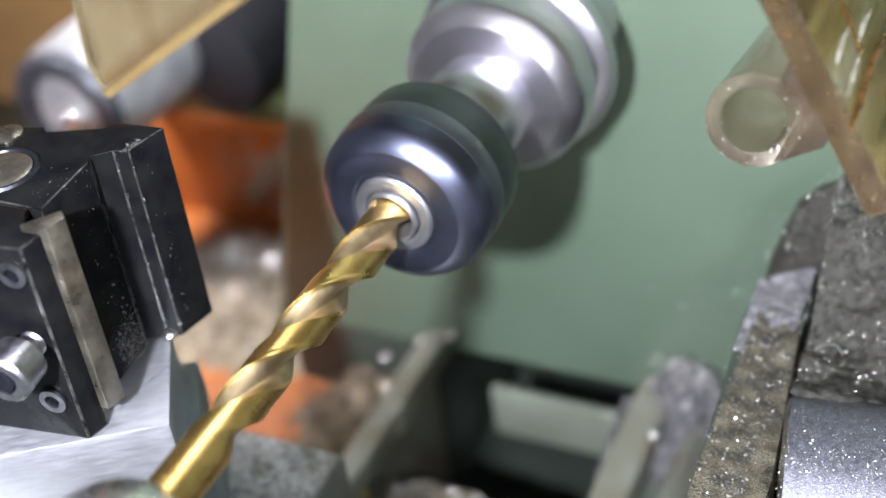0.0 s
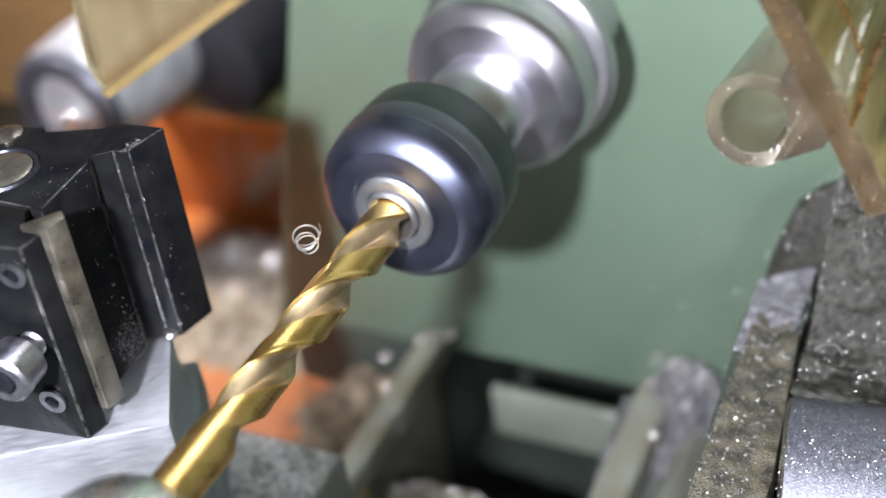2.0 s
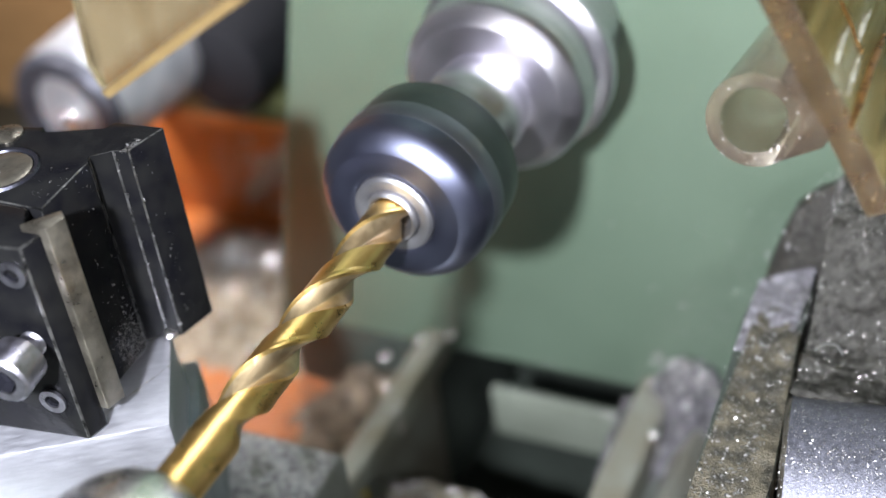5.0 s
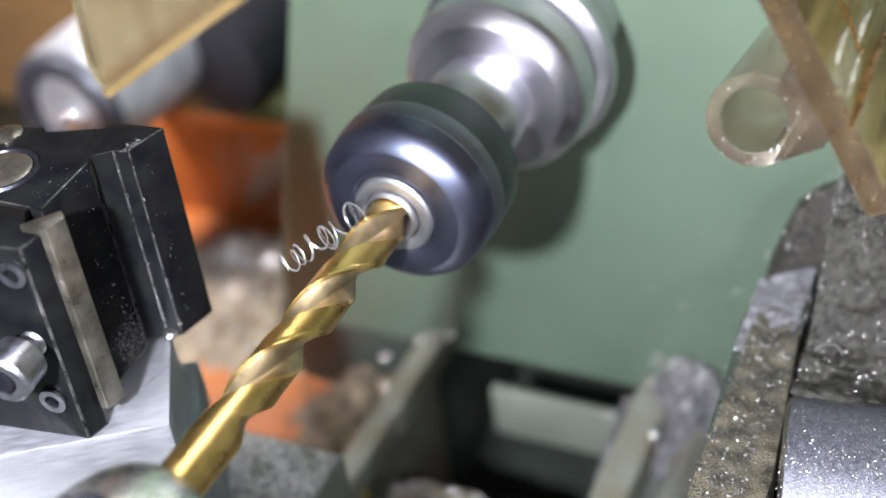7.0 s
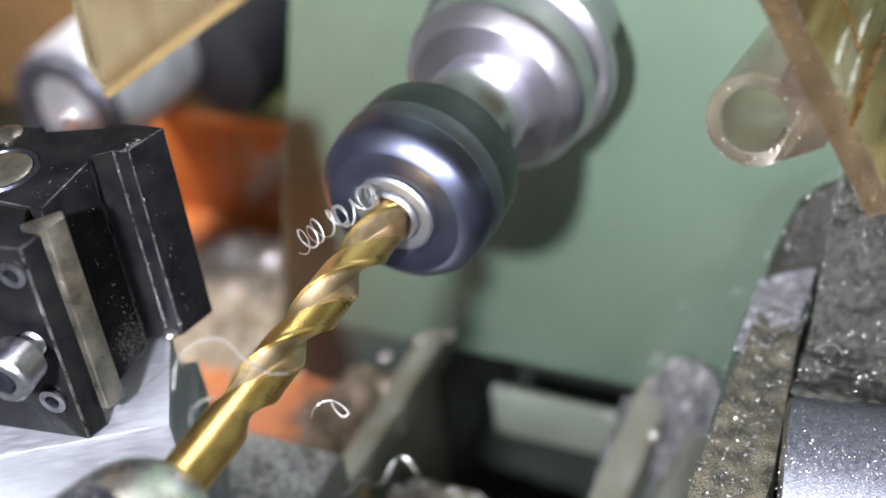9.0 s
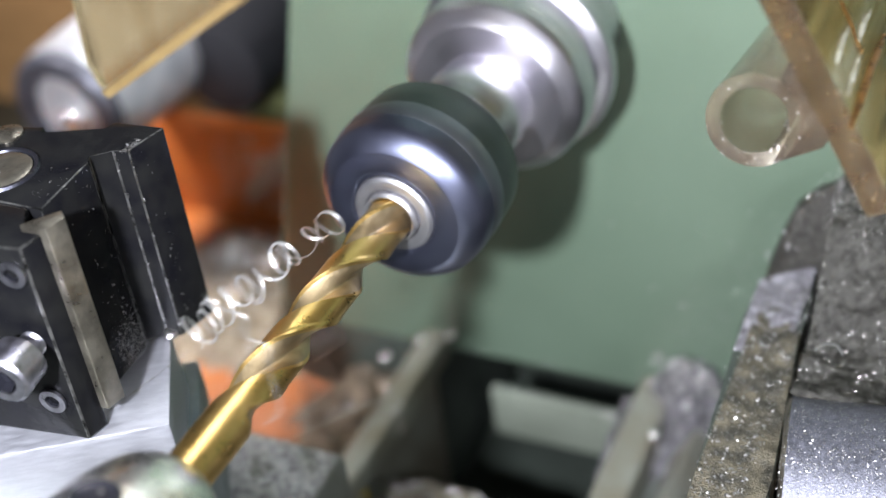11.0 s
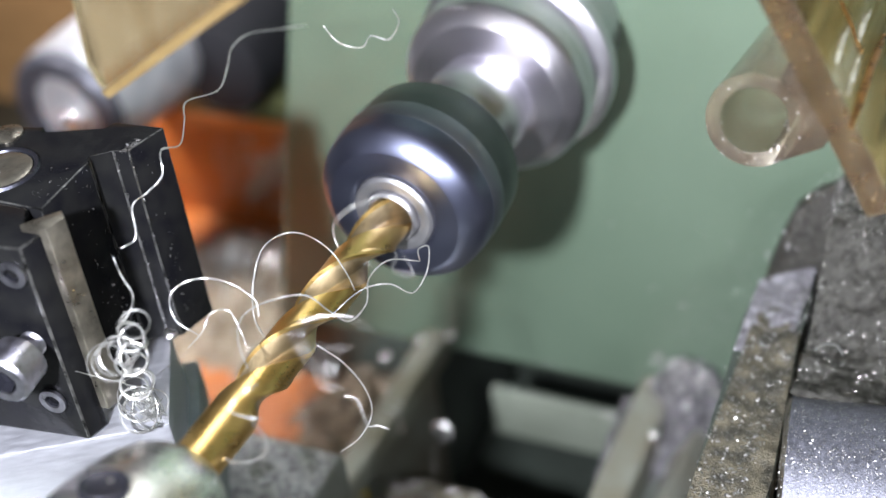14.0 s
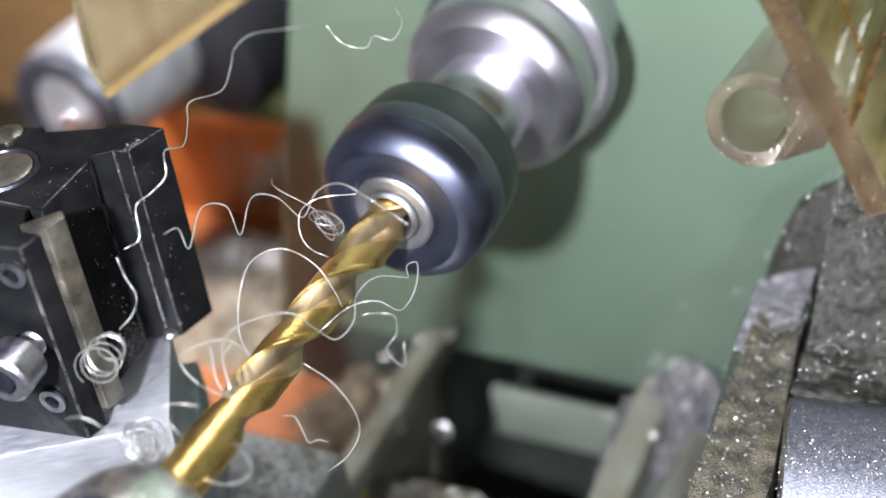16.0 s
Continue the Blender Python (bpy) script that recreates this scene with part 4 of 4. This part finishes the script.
def along(a, b):
    """A pose at a whose y axis points to b."""
    return Matrix.Translation(a) @ (Vector(b) - Vector(a)).to_track_quat("Y", "Z").to_matrix().to_4x4()


def motions():
    rows = [(0, 0), (0.5, 0.4), (1, 0.65), (1.5, 0.92), (2, 1.17), (2.5, 1.45), (3, 1.78), (3.5, 2.2), (4, 2.55), (6.5, 4.1), (7, 4.5), (7.5, 4.88),
            (8, 5.3), (8.5, 5.7), (9, 6.15), (11.5, 8.5), (12, 9.0), (12.5, 9.55), (13, 10.1), (13.5, 10.55), (14, 11.15), (14.3, 11.6), (14.5, 11.75), (14.7, 11.3),
            (15, 10.0), (15.5, 7.1), (16, 4.35)]
    for ob in (DRILL, CHUCK):
        walk(ob, [(t, on_axis(0.001 * s)) for t, s in rows])
    walk(SPINDLE, [(k * 0.1, on_axis(0.0, -83.0 * k)) for k in range(161)])
    depth = lambda t: float(np.interp(t, [r[0] for r in rows], [r[1] for r in rows])) * 0.001
    aside = Vector((-0.12, -0.15, 0.163))           # on the saddle, under the tailstock end
    rng = random.Random(9)
    # the tangle is thrown onto the drill, then rides on it
    arrive = (12.85, 14.15, 14.15, 12.5, 12.5, 12.85, 14.2, 12.9, 14.2, 14.2, 14.2)
    for (ob, p), come in zip(ON_DRILL, arrive):
        rest = aside + Vector((rng.uniform(-0.05, 0.05), rng.uniform(-0.03, 0.02), 0.002))
        keys = [(0.0, pose(*rest, 80, 20, 40)), (come - 0.5, pose(*rest, 80, 20, 40))]
        keys.append((come - 0.25, pose(*(p + Vector((rng.uniform(-0.01, 0.04), 0.004, rng.uniform(-0.02, 0.012)))), rng.uniform(-50, 50), rng.uniform(-40, 40), rng.uniform(-40, 40))))
        for t in sorted({come, 13.0, 13.5, 14.0, 14.5, 15.0, 15.5, 16.0}):
            if t >= come:
                wob = 5.0 if t < 14 else 0.0
                lift = 0.006 * max(0.0, 14.0 - t) if ob is ON_DRILL[0][0] else 0.0
                keys.append((t, pose(*(p + Vector((0, depth(t) - 0.01175, lift))), wob * rng.uniform(-1, 1), wob * rng.uniform(-1, 1), wob * rng.uniform(-1, 1))))
        walk(ob, keys)
    for k, (ob, p) in enumerate(BY_POST):
        rest = aside + Vector((0.01 * k, -0.02 * k, 0.002))
        come = 12.4 + 0.3 * (k == 0) + 0.3 * (k == 1)
        swung = Matrix.Translation(p + Vector((-0.002, 0.001, 0.003))) @ Matrix.Rotation(radians(22), 4, Vector((0.398, -0.701, 0.592)))
        walk(ob, [(0.0, pose(*rest, 70, 10, 0)), (come - 0.1, pose(*rest, 70, 10, 0)), (come + 0.15, pose(*(p + Vector((-0.02, -0.03, 0.0))), 30, 10, 15)), (come + 0.3, swung),
                  (come + 0.7, pose(*p, 4, 2, 3)), (14.0, pose(*p)), (16.0, pose(*(p + Vector((0.001, 0.0, 0.0)))))])
    bore = on_axis(0.045)
    # springs creep out of the bore, swing aside and drop on the saddle
    walk(SPRING, [(0.0, bore), (6.2, bore), (6.5, pose(-0.008, -0.012, 0.256, 6, 0, -20)), (7.0, pose(-0.0163, -0.0334, 0.2539, 4, 0, -24)),
                  (7.3, pose(-0.0161, -0.0361, 0.2550, 4, 40, -28)), (7.45, pose(-0.0129, -0.0512, 0.2571, 2, 55, -16)), (7.6, pose(-0.0172, -0.0388, 0.2558, 2, 80, -46)), (7.75, pose(-0.034, -0.048, 0.262, 10, 110, -70)),
                  (7.9, pose(-0.07, -0.100, 0.27, 30, 130, -90)), (8.3, pose(*aside, 0, 90, -60)), (16.0, pose(*aside, 0, 90, -60))])
    walk(SPRING_2, [(0.0, bore), (7.5, bore), (7.7, pose(-0.005, -0.008, 0.256, 0, 0, -10)), (8.0, pose(-0.0210, -0.064, 0.2570, 0, 20, -15)), (8.3, pose(-0.0110, -0.018, 0.2570, 0, 40, -14)), (8.5, pose(-0.0110, -0.022, 0.2570, 0, 50, -13)), (8.65, pose(-0.0170, -0.062, 0.2570, 0, 70, -11)),
                    (8.8, pose(-0.0130, -0.036, 0.2575, 2, 90, -14)), (9.0, pose(-0.0135, -0.028, 0.258, 2, 100, -18)), (9.2, pose(0.010, -0.045, 0.240, 40, 100, 60)),
                    (9.5, pose(-0.02, -0.120, 0.24, 60, 100, 100)), (9.9, pose(-0.10, -0.165, 0.164, 0, 60, 60)), (16.0, pose(-0.10, -0.165, 0.164, 0, 60, 60))])
    walk(SPRING_3, [(0.0, bore), (9.8, bore), (10.4, pose(-0.006, -0.020, 0.257, 0, 0, -10)), (11.0, pose(-0.018, -0.072, 0.262, 2, 20, -14)), (11.3, pose(-0.0215, -0.091, 0.263, 2, 30, -18)),
                    (11.5, pose(-0.024, -0.080, 0.262, 4, 60, -30)), (11.9, pose(-0.020, -0.050, 0.268, 20, 90, -20)), (12.2, pose(0.005, -0.060, 0.262, 50, 100, 30)),
                    (12.5, along((-0.0213, -0.0774, 0.2643), (-0.0142, -0.0568, 0.2422))), (12.8, pose(-0.0450, -0.0680, 0.2285, 108, 0, 45)), (13.5, pose(-0.0440, -0.0690, 0.2285, 113, 0, 55)), (14.0, pose(-0.0420, -0.0720, 0.2285, 116, 0, 60)), (14.3, pose(-0.030, -0.120, 0.240, 70, 30, 50)), (14.7, pose(-0.14, -0.170, 0.165, 0, 60, 70)), (16.0, pose(-0.14, -0.170, 0.165, 0, 60, 70))])
    # curls that stay a while, and go
    for (ob, p), (t0, t1, t2, t3), d in zip(GUESTS, ((7.4, 7.8, 9.05, 9.4), (7.5, 8.0, 9.05, 9.4), (10.9, 11.2, 11.45, 11.8), (10.8, 11.15, 11.4, 11.9), (11.0, 11.3, 12.1, 12.5), (8.05, 8.4, 9.05, 9.35), (12.6, 12.9, 14.0, 14.2), (12.65, 13.0, 14.0, 14.25), (11.3, 11.65, 12.3, 12.5), (11.35, 11.65, 12.2, 12.45), (7.1, 7.4, 7.75, 7.95), (7.1, 7.4, 7.6, 7.8)), range(12)):
        rest = aside + Vector((0.02 * d - 0.05, -0.015, 0.002))
        walk(ob, [(0.0, pose(*rest, 80, 10, 30)), (t0, pose(*rest, 80, 10, 30)), ((t0 + t1) / 2, pose(*(p + Vector((0.025, 0.012, -0.004))), 25, 30, -30)), (t1, pose(*p)),
                  (t2, pose(*(p + Vector((0.0006, -0.0006, 0))), 4, 3, 5)), ((t2 + t3) / 2, pose(*(p + Vector((0.020, -0.035, -0.01))), 40, 30, 40)), (t3, pose(*rest, 80, 10, 30)), (16.0, pose(*rest, 80, 10, 30))])
    ob, p = DROPPED
    away = pose(-0.13, -0.16, 0.166, 60, 0, 30)
    walk(ob, [(0.0, away), (8.0, away), (8.25, pose(*(p + Vector((-0.02, -0.02, 0.02))), 30, 0, 10)), (8.45, pose(*p)), (8.6, pose(*p)), (9.0, pose(*(p + Vector((0.0033, -0.0054, -0.0085))), 6, 4, 0)),
              (9.3, pose(*(p + Vector((0.0, 0.02, -0.075))), 30, 10, 10)), (9.6, pose(-0.01, 0.085, 0.006, 70, 0, 20)), (16.0, pose(-0.01, 0.085, 0.006, 70, 0, 20))])
    w, p = WAVE
    hid = on_axis(0.135) @ pose(0, 0, 0, 24, 0, 28)
    walk(w, [(0.0, hid), (15.4, hid), (15.7, pose(*(p + Vector((0.012, 0.030, 0.0))), 0, 20, 6)), (16.0, pose(*p))])
    near = Vector((-0.0317, -0.0850, 0.2600))
    walk(CLUMP, [(0.0, pose(-0.15, -0.13, 0.166)), (12.1, pose(-0.15, -0.13, 0.166)), (12.5, pose(-0.018, -0.072, 0.262, 40, 20, -20)), (12.7, pose(-0.030, -0.075, 0.266, 40, 20, -30)), (13.0, pose(-0.0400, -0.0780, 0.2720, 60, 10, -60)),
                 (13.6, pose(*(near + Vector((-0.002, 0.002, 0.004))), 50, 0, -100)), (14.5, pose(*near, 45, 0, -105)), (16.0, pose(*(near + Vector((-0.0034, -0.0006, -0.0004))), 52, 0, -92))])
    walk(NEST, [(0.0, pose(-0.16, -0.15, 0.166)), (12.1, pose(-0.16, -0.15, 0.166)), (12.5, pose(-0.024, -0.078, 0.252, 20, 60, 0)), (12.9, pose(-0.036, -0.076, 0.2360, 20, 40, 20)), (14.0, pose(-0.0385, -0.0715, 0.2335, 40, 50, 20)), (14.5, pose(-0.0340, -0.0790, 0.2335, 60, 40, 20)),
                (15.3, pose(-0.0195, -0.0930, 0.2440, 70, 40, 30)), (16.0, pose(-0.0160, -0.0965, 0.2520, 80, 50, 40))])
    lain = Vector((-0.13, -0.19, 0.168))
    spots = [(0.0, lain), (10.9, lain), (11.1, Vector((0.0052, -0.0249, 0.2507))), (11.3, Vector((0.0035, -0.0295, 0.2465))), (11.5, Vector((0.0085, -0.0266, 0.2349))), (11.7, Vector((0.0054, -0.0256, 0.2448))), (12.0, Vector((0.0066, -0.0224, 0.2444))), (12.3, Vector((0.0077, -0.0270, 0.2282))), (12.45, Vector((0.0101, -0.0038, 0.1805))), (12.6, Vector((0.012, 0.080, 0.008))), (16.0, Vector((0.012, 0.080, 0.008)))]
    flight = [t for t, p in spots if t < 11.3] + [11.3 + 0.1 * k for k in range(14)] + [16.0]
    walk(FLUFF, [(t, pose(*[float(np.interp(t, [q[0] for q in spots], [q[1][a] for q in spots])) for a in range(3)], 65, 80 * max(0, min(13, round((t - 11.3) / 0.1))), 0)) for t in flight])
    tucked = on_axis(0.05) @ pose(0, 0, 0, 0, 0, -90)
    walk(KNOT, [(0.0, tucked), (13.9, tucked), (14.15, pose(-0.012, 0.006, 0.262, 10, 0, 0)), (14.5, pose(*KNOT_AT[0], 20, 20, 10)), (15.0, pose(*KNOT_AT[1], 30, 40, 20)),
                (15.5, pose(*KNOT_AT[2], 30, 60, 20)), (16.0, pose(*KNOT_AT[3], 40, 80, 30))])
    lain = pose(-0.16, -0.18, 0.162, 80, 0, 0)
    walk(RING, [(0.0, lain), (10.6, lain), (11.1, pose(-0.010, 0.010, 0.195, 10, 0, 0)), (11.3, pose(-0.0198, 0.0213, 0.1510, 20, 10, 0)), (11.55, pose(-0.045, 0.010, 0.100, 60, 20, 0)),
                (11.8, pose(-0.046, 0.006, 0.0875, 80, 0, 10)), (12.2, pose(-0.046, 0.010, 0.0875, 80, 0, 10)), (12.6, pose(-0.0362, 0.0475, 0.0815, 4, 0, 0)), (16.0, pose(-0.0362, 0.0475, 0.0815, 4, 0, 0))])
    walk(CRUMB, [(0.0, bore), (0.9, bore), (1.2, pose(-0.006, -0.004, 0.252, 0, 30, 0)), (1.5, pose(-0.0080, -0.0080, 0.2550, 10, 80, 10)), (2.0, pose(-0.0110, -0.0270, 0.2570, 0, 140, 40)), (2.5, pose(-0.0110, -0.0060, 0.2570, 10, 200, 20)),
                 (3.0, pose(-0.0090, -0.0080, 0.2540, 30, 260, 0)), (3.5, pose(-0.0100, -0.0075, 0.2585, 10, 330, 30)), (4.0, pose(-0.0215, -0.0010, 0.2700, 10, 400, 70)), (4.2, pose(-0.0220, -0.0050, 0.2700, 30, 430, 90)), (4.5, pose(-0.070, 0.030, 0.250, 40, 460, 90)),
                 (5.0, pose(-0.180, 0.160, 0.077, 60, 500, 90)), (16.0, pose(-0.180, 0.160, 0.077, 60, 500, 90))])
    walk(CRUMB_2, [(0.0, bore), (2.6, bore), (3.0, pose(0.006, -0.006, 0.246, 0, 30, 0)), (3.3, pose(0.018, 0.020, 0.243, 0, 60, 40)), (3.5, pose(0.0205, 0.0480, 0.2040, 50, 80, 60)), (3.8, pose(0.010, 0.075, 0.09, 80, 90, 80)),
                   (4.2, pose(-0.010, 0.090, 0.004, 90, 90, 90)), (16.0, pose(-0.010, 0.090, 0.004, 90, 90, 90))])


motions()
